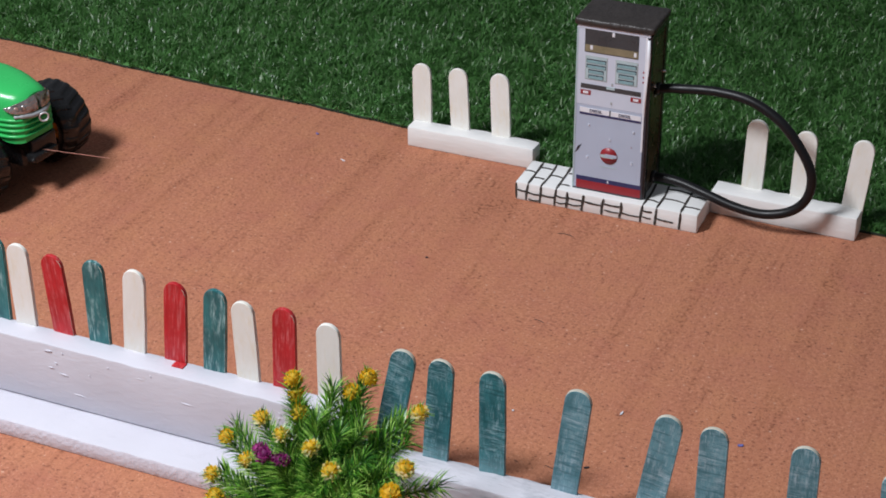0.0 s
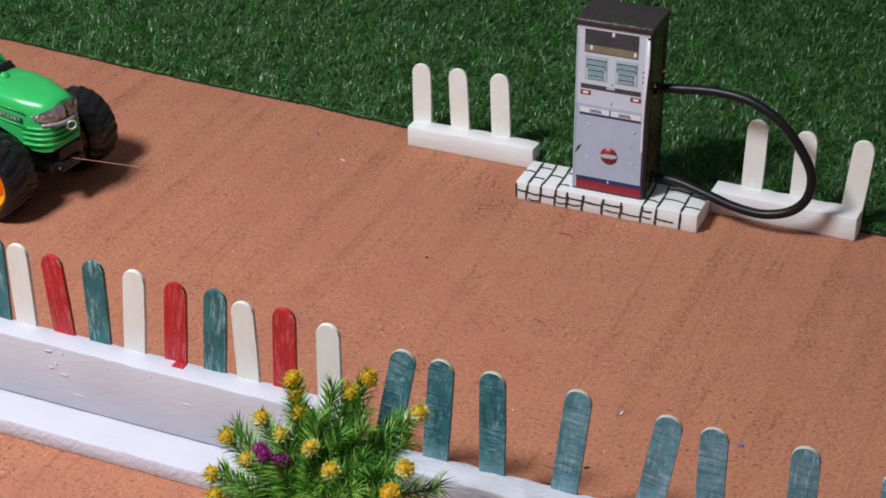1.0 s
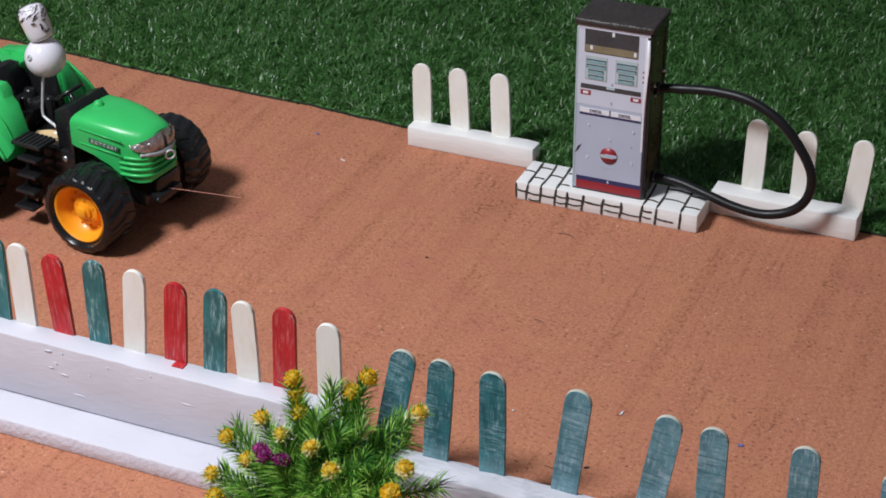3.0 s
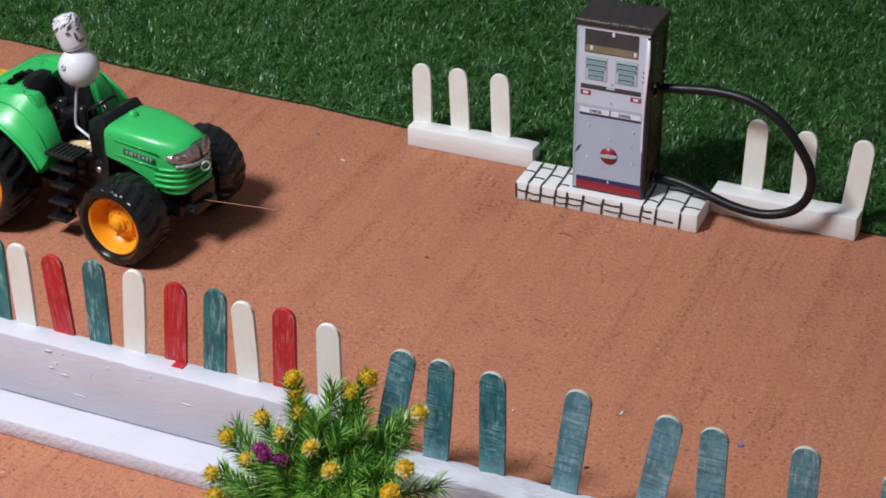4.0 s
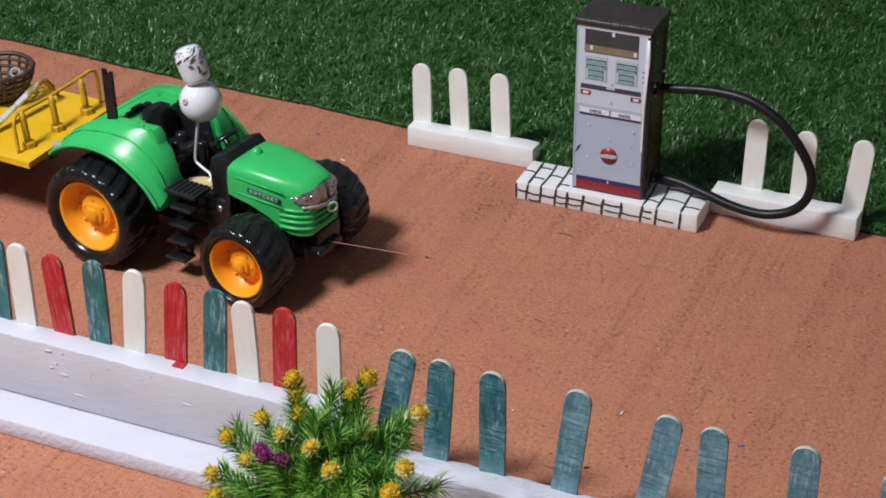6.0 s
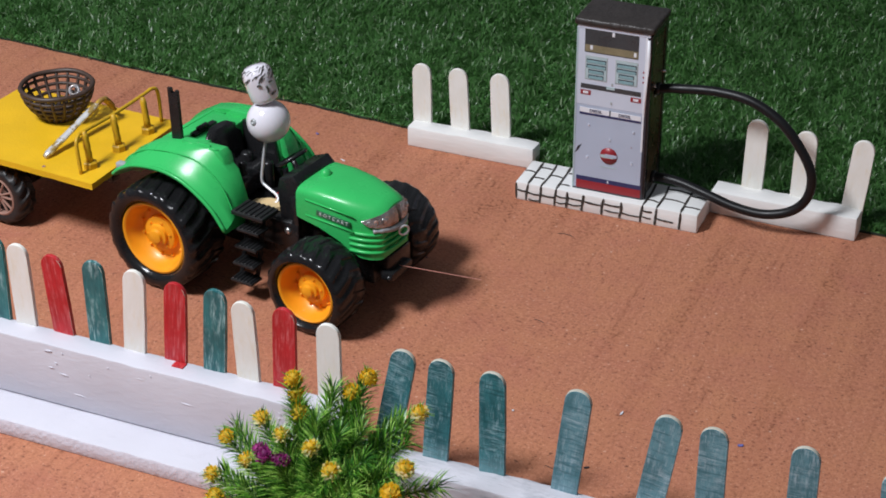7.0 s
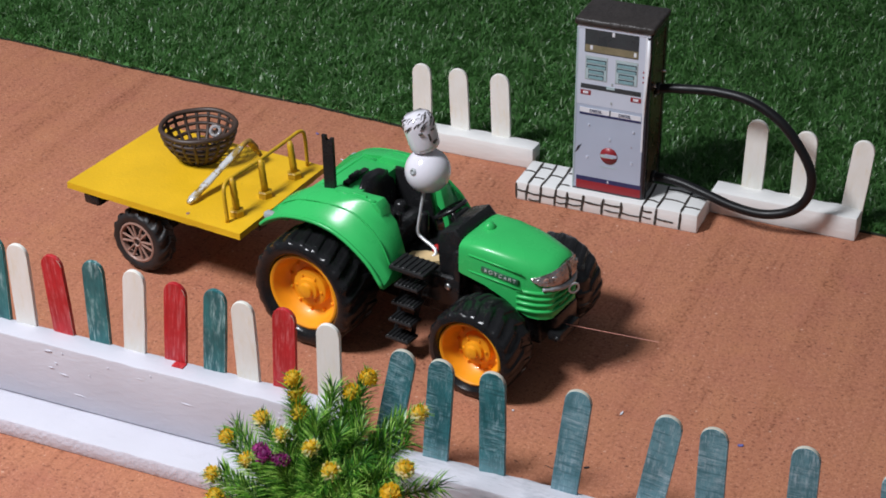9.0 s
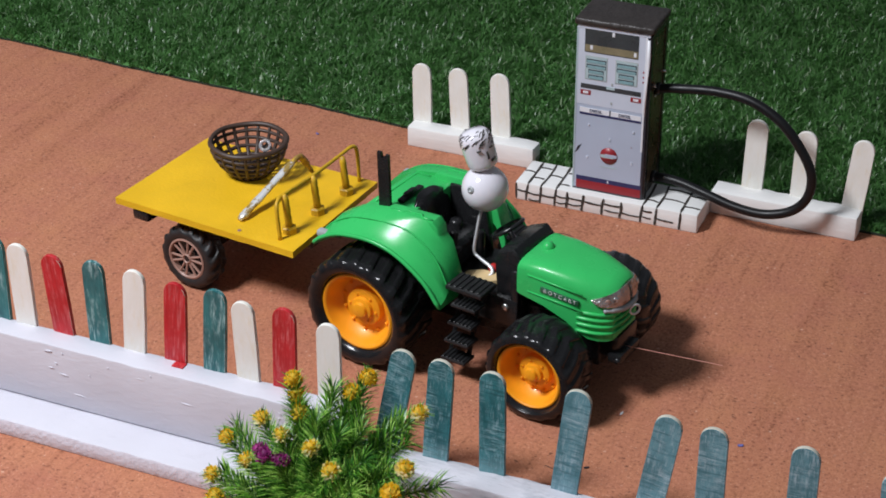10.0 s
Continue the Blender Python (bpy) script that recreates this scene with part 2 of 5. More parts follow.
NAVY = surface("navy_print", (0.025, 0.03, 0.10), 0.4, 0.1)
PRINT_RED = surface("red_print", (0.27, 0.016, 0.024), 0.4, 0.1)
PRINT_WHITE = surface("white_print", (0.72, 0.72, 0.76), 0.4, 0.05)
PRINT_TEAL = surface("teal_print", (0.22, 0.36, 0.39), 0.4, 0.12, 400)
PRINT_PALE = surface("pale_teal_print", (0.40, 0.50, 0.52), 0.4, 0.08, 300)
PRINT_BLACK = surface("black_print", (0.03, 0.03, 0.04), 0.4, 0.2)
# darkest needle tones paint in the shade inside the bush
LEAF = island_material("plastic_leaves", [(0.0, (0.013, 0.065, 0.013)), (0.38, (0.055, 0.21, 0.026)), (0.68, (0.21, 0.49, 0.055)), (1.0, (0.50, 0.75, 0.18))], 0.30, 0.32)
PETAL = island_material("yellow_petals", [(0.0, (0.93, 0.52, 0.010)), (0.6, (0.95, 0.63, 0.03)), (1.0, (0.96, 0.75, 0.10))], 0.6, 0.62, 0.3)
PETAL_PALE = island_material("pale_yellow_petals", [(0.0, (0.95, 0.74, 0.16)), (0.5, (0.96, 0.85, 0.42)), (1.0, (0.97, 0.92, 0.66))], 0.6, 0.62, 0.3)
PURPLE = island_material("purple_petals", [(0.0, (0.14, 0.008, 0.09)), (1.0, (0.42, 0.035, 0.25))], 0.5, 0.3)


# ---------------------------------------------------------------- mesh tools
def part(name, bm, material, parent=None, label=""):
    me = bpy.data.meshes.new(name)
    bm.to_mesh(me)
    bm.free()
    for m in material if isinstance(material, (list, tuple)) else [material]:
        me.materials.append(m)
    ob = new(name, me)
    ob.parent = parent
    if label:
        tagged(ob, label)
    return ob


def smooth(bm, angle=40):
    lim = radians(angle)
    for f in bm.faces:
        f.smooth = True
    for e in bm.edges:
        e.smooth = len(e.link_faces) == 2 and e.calc_face_angle(0) < lim
    return bm


def box(bm, x0, x1, y0, y1, z0, z1, bevel=0.0, m=None, seg=2):
    vs = bmesh.ops.create_cube(bm, size=1.0)["verts"]
    bmesh.ops.transform(bm, matrix=Matrix.Translation(((x0 + x1) / 2, (y0 + y1) / 2, (z0 + z1) / 2)) @ Matrix.Diagonal((x1 - x0, y1 - y0, z1 - z0, 1)), verts=vs)
    if bevel:
        es = list({e for v in vs for e in v.link_edges})
        out = bmesh.ops.bevel(bm, geom=es, offset=bevel, segments=seg, profile=0.5, affect="EDGES")
        vs = list({v for f in out["faces"] for v in f.verts} | {v for v in vs if v.is_valid})
    if m is not None:
        bmesh.ops.transform(bm, matrix=m, verts=vs)
    return bm


def rings(bm, loops, close=True, caps=(True, True)):
    """Skin between loops of points, each loop of the same length."""
    made = [[bm.verts.new(p) for p in lp] for lp in loops]
    k = len(made[0])
    for a, b in zip(made, made[1:]):
        for i in range(k if close else k - 1):
            j = (i + 1) % k
            bm.faces.new((a[i], a[j], b[j], b[i]))
    if caps[0] and close:
        bm.faces.new(list(reversed(made[0])))
    if caps[1] and close:
        bm.faces.new(made[-1])
    return bm


def lathe(bm, profile, m=Matrix(), seg=32, caps=(True, True)):
    """Profile of (radius, height) turned about z, then placed by m."""
    loops = []
    for r, h in profile:
        loops.append([m @ Vector((r * math.cos(2 * math.pi * i / seg), r * math.sin(2 * math.pi * i / seg), h)) for i in range(seg)])
    return rings(bm, loops, True, caps)


def spline(points, n):
    """A smooth line through the points."""
    pts = [Vector(p) for p in points]
    ext = [2 * pts[0] - pts[1]] + pts + [2 * pts[-1] - pts[-2]]
    out = []
    for i in range(1, len(ext) - 2):
        p0, p1, p2, p3 = ext[i - 1:i + 3]
        for k in range(n):
            t = k / n
            out.append(0.5 * (2 * p1 + (p2 - p0) * t + (2 * p0 - 5 * p1 + 4 * p2 - p3) * t * t + (3 * p1 - p0 - 3 * p2 + p3) * t ** 3))
    return out + [pts[-1]]


def sweep(bm, pts, radius, seg=8, closed=False):
    pts = [Vector(p) for p in pts]
    loops, k = [], len(pts)
    side = None
    for i, p in enumerate(pts):
        a = pts[(i - 1) % k] if closed or i else p
        b = pts[(i + 1) % k] if closed or i < k - 1 else p
        d = (b - a).normalized()
        if side is None:
            side = d.cross(Vector((0, 0, 1)) if abs(d.z) < 0.9 else Vector((1, 0, 0))).normalized()
        side = (side - d * side.dot(d)).normalized()
        up = d.cross(side)
        r = radius[i] if isinstance(radius, (list, tuple)) else radius
        loops.append([p + (side * math.cos(2 * math.pi * j / seg) + up * math.sin(2 * math.pi * j / seg)) * r for j in range(seg)])
    if closed:
        loops.append(loops[0])
        return rings(bm, loops, True, (False, False))
    return rings(bm, loops)


def prism(bm, outline, y0, y1, m=Matrix(), bevel=0.0):
    """An outline in x and z, given thickness from y0 to y1."""
    a = [bm.verts.new(m @ Vector((x, y0, z))) for x, z in outline]
    b = [bm.verts.new(m @ Vector((x, y1, z))) for x, z in outline]
    k = len(outline)
    fs = [bm.faces.new(a), bm.faces.new(list(reversed(b)))]
    for i in range(k):
        j = (i + 1) % k
        fs.append(bm.faces.new((a[j], a[i], b[i], b[j])))
    if bevel:
        es = list(set(fs[0].edges) | set(fs[1].edges))
        bmesh.ops.bevel(bm, geom=es, offset=bevel, segments=2, profile=0.5, affect="EDGES")
    bmesh.ops.recalc_face_normals(bm, faces=bm.faces[:])
    return bm


def thing(name, m, label, category, group=""):
    ob = new(name)
    ob.empty_display_size = 0.01
    ob.matrix_world = m
    return tagged(ob, label, category, group)


# ---------------------------------------------------------------- ground and turf
bm = bmesh.new()
box(bm, -1.3, 1.3, -1.2, 1.0, -0.02, 0.0)
tagged(part("ground", bm, BOARD), "terracotta-coloured speckled board used as the road", "ground", kind="structure")


EDGE_X = (-9.0, -0.3485, -0.2954, -0.2672, -0.1917, -0.1668, -0.1392, -0.1073, -0.0760, -0.03, 0.0, 0.16, 9.0)
EDGE_Y = (0.0672, 0.0663, 0.0628, 0.0601, 0.0557, 0.0550, 0.0543, 0.0514, 0.0490, 0.040, 0.034, 0.031, 0.03)


def turf_edge(x):
    """Where the turf's front edge lies, across the road."""
    return float(np.interp(x, EDGE_X, EDGE_Y))


def turf():
    mat_ob = bmesh.new()
    xs = [-0.64 + 0.01 * i for i in range(109)]
    low = [mat_ob.verts.new((x, turf_edge(x) + 0.0006 + 0.0006 * math.sin(x * 210) * math.sin(x * 77), 0.0011)) for x in xs]
    lowb = [mat_ob.verts.new((v.co.x, v.co.y, 0.0)) for v in low]
    far = [mat_ob.verts.new((x, 0.48, 0.0011)) for x in xs]
    rim = [mat_ob.verts.new((v.co.x, v.co.y + 0.0009, 0.0011)) for v in low]
    for i in range(len(xs) - 1):
        mat_ob.faces.new((rim[i], rim[i + 1], far[i + 1], far[i]))
        mat_ob.faces.new((low[i], low[i + 1], rim[i + 1], rim[i])).material_index = 1
        mat_ob.faces.new((lowb[i], lowb[i + 1], low[i + 1], low[i])).material_index = 1
    mat = part("turf_mat", mat_ob, [TURF_BASE, TURF_RIM])
    tagged(mat, "dark green artificial turf mat behind the road", "turf", kind="structure")
    # blades over the stretch of mat that lies open to view
    rng = np.random.default_rng(7)
    n = 330000
    x = rng.uniform(-0.64, 0.44, n)
    y = rng.uniform(0.028, 0.48, n)
    edge = np.interp(x, EDGE_X, EDGE_Y) + 0.0004
    ok = (y > edge) & ((y < edge + 0.30 + 0.3 * (x + 0.4)) | (rng.random(n) < 0.6))
    x, y = x[ok], y[ok]
    # tufts: blades lean together in small patches
    gx, gy = np.floor(x / 0.006), np.floor(y / 0.006)
    h = np.sin(gx * 12.9898 + gy * 78.233) * 43758.5453
    h = h - np.floor(h)
    n = len(x)
    lean_dir = h * 2 * np.pi + rng.normal(0, 0.9, n)
    lean = np.abs(rng.normal(0.95, 0.35, n))
    length = rng.uniform(0.0045, 0.0080, n) * np.clip(0.6 + (y - np.interp(x, EDGE_X, EDGE_Y)) / 0.012, 0.6, 1.0)
    wide = rng.uniform(0.00028, 0.00056, n)
    face = lean_dir + np.pi / 2 + rng.normal(0, 0.5, n)
    sx, sy = np.cos(face) * wide, np.sin(face) * wide
    dx, dy = np.cos(lean_dir), np.sin(lean_dir)
    mid_r, mid_h = length * 0.5 * np.sin(lean * 0.6), length * 0.55 * np.cos(lean * 0.6)
    tip_r, tip_h = mid_r + length * 0.5 * np.sin(lean * 1.5), mid_h + length * 0.5 * np.cos(np.minimum(lean * 1.5, 1.5))
    z0 = np.full(n, 0.0008)
    v = np.empty((n, 5, 3))
    v[:, 0] = np.stack([x - sx, y - sy, z0], 1)
    v[:, 1] = np.stack([x + sx, y + sy, z0], 1)
    v[:, 2] = np.stack([x + dx * mid_r + sx * 0.9, y + dy * mid_r + sy * 0.9, z0 + mid_h], 1)
    v[:, 3] = np.stack([x + dx * mid_r - sx * 0.9, y + dy * mid_r - sy * 0.9, z0 + mid_h], 1)
    v[:, 4] = np.stack([x + dx * tip_r, y + dy * tip_r, z0 + tip_h], 1)
    base = np.arange(n) * 5
    loops = np.stack([base, base + 1, base + 2, base + 3, base + 3, base + 2, base + 4], 1).ravel()
    starts = np.stack([np.arange(n) * 7, np.arange(n) * 7 + 4], 1).ravel()
    me = bpy.data.meshes.new("turf_blades")
    me.vertices.add(n * 5)
    me.vertices.foreach_set("co", v.ravel())
    me.loops.add(n * 7)
    me.loops.foreach_set("vertex_index", loops.astype(np.int32))
    me.polygons.add(n * 2)
    me.polygons.foreach_set("loop_start", starts.astype(np.int32))
    me.update(calc_edges=True)
    me.materials.append(TURF)
    blades = new("turf_blades", me)
    tagged(blades, "short glossy green plastic grass blades", "grass", kind="stuff")


turf()


# ---------------------------------------------------------------- fences
def picket(parent, x, y, z, lean, length, material, label, thick=0.0018, width=0.010, turn=0.0):
    """A craft stick with a rounded head; it runs down into its board."""
    bm = bmesh.new()
    w = width / 2
    foot = -0.006
    out = [(-w, foot), (w, foot), (w * 1.02, length * 0.4), (w * 0.98, length - w * 0.95)]
    for i in range(1, 12):
        a = math.pi * i / 12
        out.append((w * 0.98 * math.cos(a), length - w * 0.95 + w * 0.95 * math.sin(a)))
    out += [(-w * 0.98, length - w * 0.95), (-w, length * 0.45)]
    prism(bm, out, -thick / 2, thick / 2, bevel=0.0003)
    smooth(bm, 30)
    for f in bm.faces:
        flat = abs(f.normal.y)
        if flat > 0.97:
            f.smooth = False
        elif material in (WOOD_BLUE, WOOD_PALE) and flat < 0.6 and f.normal.z > 0.35:
            f.material_index = 1
        elif material in (WOOD_RED, WOOD_TEAL) and flat > 0.5 and f.normal.x > 0.25 and f.normal.z < 0.6:
            f.material_index = 1
    ob = part("picket", bm, [material, TAN_EDGE], parent, label)
    ob.matrix_basis = pose(x, y, z, 0, lean, turn)
    return ob


def rough_block(x0, x1, y0, y1, z0, z1, seed, amount=0.0006, step=0.006, bevel=0.0009):
    """A hand-cut block with slightly uneven faces and softened edges."""
    bm = bmesh.new()
    box(bm, x0, x1, y0, y1, z0, z1, bevel, seg=2)
    long_edges = [e for e in bm.edges if abs(e.verts[0].co.x - e.verts[1].co.x) > step * 2]
    bmesh.ops.subdivide_edges(bm, edges=long_edges, cuts=max(1, int((x1 - x0) / step)), use_grid_fill=True)
    for v in bm.verts:
        if v.co.z > z0 + 0.001:
            v.co += Vector((0, noise.noise(v.co * 160 + Vector((seed, 0, 0))), noise.noise(v.co * 160 + Vector((0, seed, 9))))) * amount
    return smooth(bm, 35)


def fence(name, m, board, pickets, label, group, paint=None):
    f = thing(name, m, label, "fence", group)
    x0, x1, y0, y1, z1 = board
    part("base_board", rough_block(x0, x1, y0, y1, 0.0, z1, len(pickets) + x0), paint or WHITE, f)
    for x, z, lean, length, kind in pickets:
        mat_, lab = {"w": (WOOD_WHITE, "white-painted picket"), "r": (WOOD_RED, "red-painted picket"), "t": (WOOD_TEAL, "teal-painted picket"), "b": (WOOD_BLUE, "bluish teal brushed picket"), "p": (WOOD_PALE, "pale blue washed picket")}[kind]
        picket(f, x, y1 - 0.0012, z, lean, length, mat_, lab)
    return f


GROUP = "craft-stick fences along the road"
fence("picket_fence", pose(-0.0721, 0.0323, 0, 0, 0, -0.3), (0.0, 0.0690, 0.0, 0.0104, 0.0110),
      [(0.0048, 0.0105, -0.4, 0.0323, "w"), (0.0259, 0.0105, -2.6, 0.0331, "w"), (0.0483, 0.0105, -2.2, 0.0341, "w")],
      "three white craft-stick pickets on a white block beside the pump", GROUP)
fence("picket_fence", pose(0.0905, 0.0228, 0, 0, 0, -1.2), (0.0, 0.0700, 0.0, 0.0120, 0.0120),
      [(0.0170, 0.0125, 1.0, 0.0352, "w"), (0.0405, 0.0125, 0.8, 0.0338, "w"), (0.0652, 0.0125, 4.2, 0.0345, "w")],
      "three leaning white craft-stick pickets on a block behind the hose", GROUP)
near_right = fence("picket_fence", pose(0, 0, 0), (0.0250, 0.2900, -0.2322, -0.2196, 0.0115),
      [(0.034, 0.0110, 11.2, 0.046, "b"), (0.0544, 0.0110, 4.0, 0.0449, "b"), (0.0773, 0.011, -0.2, 0.0447, "b"), (0.1052, 0.010, 6.0, 0.0468, "p"),
       (0.1364, 0.0086, 8.5, 0.0466, "p"), (0.1588, 0.0074, 0.1, 0.0468, "p"), (0.1905, 0.0065, 0.0, 0.0487, "p"), (0.2231, 0.0052, -2.8, 0.0475, "p")],
      "fence of teal brushed craft sticks on a low white board", GROUP, DIRTY_SHADED)

ledge = thing("picket_fence", pose(0, 0, 0), "white, red and teal craft-stick pickets on a stepped white ledge", "fence", GROUP)
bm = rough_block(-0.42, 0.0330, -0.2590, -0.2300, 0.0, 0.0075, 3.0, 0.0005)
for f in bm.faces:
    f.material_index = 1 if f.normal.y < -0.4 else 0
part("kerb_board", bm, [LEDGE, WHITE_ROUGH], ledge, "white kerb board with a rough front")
part("upright_board", rough_block(-0.42, 0.0300, -0.2425, -0.2318, 0.0079, 0.0358, 8.0, 0.0004), LEDGE, ledge, "white upright board")
for x, z, lean, length, kind in [(-0.1277, 0.036, 2.0, 0.0368, "t"), (-0.1156, 0.036, 0.0, 0.0358, "w"), (-0.0981, 0.036, -3.6, 0.0345, "r"), (-0.0816, 0.0358, 0.6, 0.0363, "t"),
                                 (-0.066, 0.0355, 5.0, 0.0367, "w"), (-0.048, 0.0349, 4.6, 0.036, "r"), (-0.031, 0.035, 4.6, 0.037, "t"), (-0.0163, 0.0346, -1.3, 0.0347, "w"),
                                 (-0.0012, 0.0342, 2.5, 0.0365, "r"), (0.0175, 0.0334, 0.9, 0.0349, "w")]:
    mat_, lab = {"w": (WOOD_WHITE, "white-painted picket"), "r": (WOOD_RED, "red-painted picket"), "t": (WOOD_TEAL, "teal-painted picket")}[kind]
    picket(ledge, x, -0.2325, z, lean, length, mat_, lab, width=0.0093)
ridge_rng = random.Random(21)
for k in range(26):
    rx, rz = ridge_rng.uniform(-0.16, 0.012), 0.0335 - 0.0185 * ridge_rng.random() ** 1.6
    run = ridge_rng.uniform(0.0012, 0.0055)
    tilt = ridge_rng.choice((0.05, 0.1, -0.1, 0.9))
    if tilt > 0.5:
        run *= 0.4
    bm = bmesh.new()
    sweep(bm, spline([(rx, -0.24255, rz), (rx + run * 0.5, -0.24262, rz - run * tilt * 0.5 + 0.0002), (rx + run, -0.24255, rz - run * tilt)], 3), [0.00012, 0.0002, 0.00026, 0.00032, 0.00026, 0.0002, 0.00012], 6)
    part("paint_ridge", smooth(bm, 60), LEDGE, ledge)
bm = bmesh.new()
bmesh.ops.create_icosphere(bm, subdivisions=2, radius=0.0009, matrix=Matrix.Translation((-0.0255, -0.2426, 0.0165)) @ Matrix.Diagonal((1.0, 0.35, 0.8, 1)))
part("paint_chip", smooth(bm, 60), GREY, ledge, "grey knock in the paint")
bm = bmesh.new()
box(bm, -0.0475, -0.0425, -0.2370, -0.2335, 0.0356, 0.0362, 0.0002, pose(0, 0, 0))
part("paint_run", bm, WOOD_RED, ledge, "red paint run")


# ---------------------------------------------------------------- fuel pump on its kerb
def brick_kerb():
    k = thing("brick_kerb", pose(0, 0, 0, 0, 0, 0.3), "white foam kerb with hand-drawn black brick joints", "kerb")
    L, D, Hh = 0.0908, 0.0242, 0.0096
    part("block", rough_block(0.0, L, 0.0, D, 0.0, Hh, 5.0, 0.00015, 0.004, 0.0007), WHITE, k)
    rng = random.Random(4)
    joints = [0.0062, 0.0128, 0.0205, 0.0262, 0.0345, 0.0445, 0.0532, 0.0637, 0.0705, 0.0822]

    def stroke(pts, face, wide=0.00048):
        """A marker line on the block's front (z across, x along) or top, a hair proud of it."""
        line = spline(pts, 5)
        bm = bmesh.new()
        loops = []
        for i, q in enumerate(line):
            d = (line[min(i + 1, len(line) - 1)] - line[max(i - 1, 0)]).normalized()
            up = Vector((0, -1, 0)) if face == "front" else Vector((0, 0, 1))
            side = d.cross(up).normalized() * wide * rng.uniform(0.75, 1.25) * (0.6 if i in (0, len(line) - 1) else 1.0)
            loops.append([q - side - up * 0.0005, q - side + up * 0.0001, q + side + up * 0.0001, q + side - up * 0.0005])
        rings(bm, loops)
        bmesh.ops.recalc_face_normals(bm, faces=bm.faces[:])
        part("drawn_joint", bm, INK, k)

    F0, T0 = -0.0002, Hh + 0.0002
    j = lambda: (rng.random() - 0.5) * 0.0009
    for x in joints:
        short = 0.026 < x < 0.060
        stroke([(x - 0.0003 + j(), F0, 0.0006), (x + j(), F0, 0.0048), (x + 0.0004, F0, Hh - (0.0006 if short else 0.0003))], "front", 0.00062 if short else 0.0005)
        if not short:
            stroke([(x + 0.0004, 0.0002, T0), (x + 0.0005 + j(), 0.012, T0), (x + j(), D - 0.0008, T0)], "top", 0.00052)
    ends = [0.0008] + joints + [L - 0.0010]
    for i, (a, b) in enumerate(zip(ends, ends[1:])):
        z = Hh * (0.58, 0.50, 0.52, 0.62, 0.66, 0.60, 0.70, 0.36, 0.74, 0.42, 0.9)[i]
        if i == 10:
            continue
        stop = b - (b - a) * (0.25 if i in (8, 9) else 0.02)
        stroke([(a + 0.0003, F0, z + j() * 0.5), ((a + stop) / 2, F0, z - 0.0004), (stop, F0, z - 0.0003 + j() * 0.5)], "front", 0.00036)
        if i in (1, 3, 4, 6, 8):
            stroke([(a + 0.0006, F0, z - 0.0034), ((a + stop) / 2, F0, z - 0.0038), (stop - 0.0004, F0, z - 0.0034 + j())], "front", 0.0003)
    stroke([(0.0006, F0, 0.0008), (0.0005, F0, Hh - 0.0006)], "front", 0.0004)
    for a, b, y in [(0.0004, 0.006, 0.0125), (0.0066, 0.0125, 0.007), (0.0066, 0.0125, 0.018), (0.0134, 0.0202, 0.012), (0.0212, 0.026, 0.005), (0.0212, 0.026, 0.017), (0.064, 0.0702, 0.006), (0.0711, 0.0818, 0.010),
                    (0.0829, 0.0903, 0.006), (0.0829, 0.0903, 0.017), (0.0711, 0.0818, 0.020)]:
        stroke([(a, y, T0), ((a + b) / 2, y + 0.0004, T0), (b, y - 0.0002 + j(), T0)], "top", 0.00042)
    return k


brick_kerb()


def plate(name, parent, x0, x1, z0, z1, material, y=-0.0003, thick=0.0006, bevel=0.0, label=""):
    """A thin printed or applied piece on the pump's front."""
    bm = bmesh.new()
    if y < 0.0002:
        y = 0.0002 - (0.0002 - y) * 0.28
    box(bm, x0, x1, y, y + thick, z0, z1, bevel)
    return part(name, bm, material, parent, label)


def lettering(text, parent, x, z, size, material, y=-0.00013, turn=None):
    c = bpy.data.curves.new("lettering", "FONT")
    c.body, c.size, c.extrude, c.align_x, c.align_y = text, size, 0.00006, "CENTER", "CENTER"
    tmp = new("lettering_curve", c)
    me = bpy.data.meshes.new_from_object(tmp.evaluated_get(bpy.context.evaluated_depsgraph_get()))
    bpy.data.objects.remove(tmp)
    me.materials.clear()
    me.materials.append(material)
    ob = new("lettering", me)
    ob.parent = parent
    ob.matrix_basis = turn if turn is not None else pose(x, y, z, 90, 0, 0)
    return ob


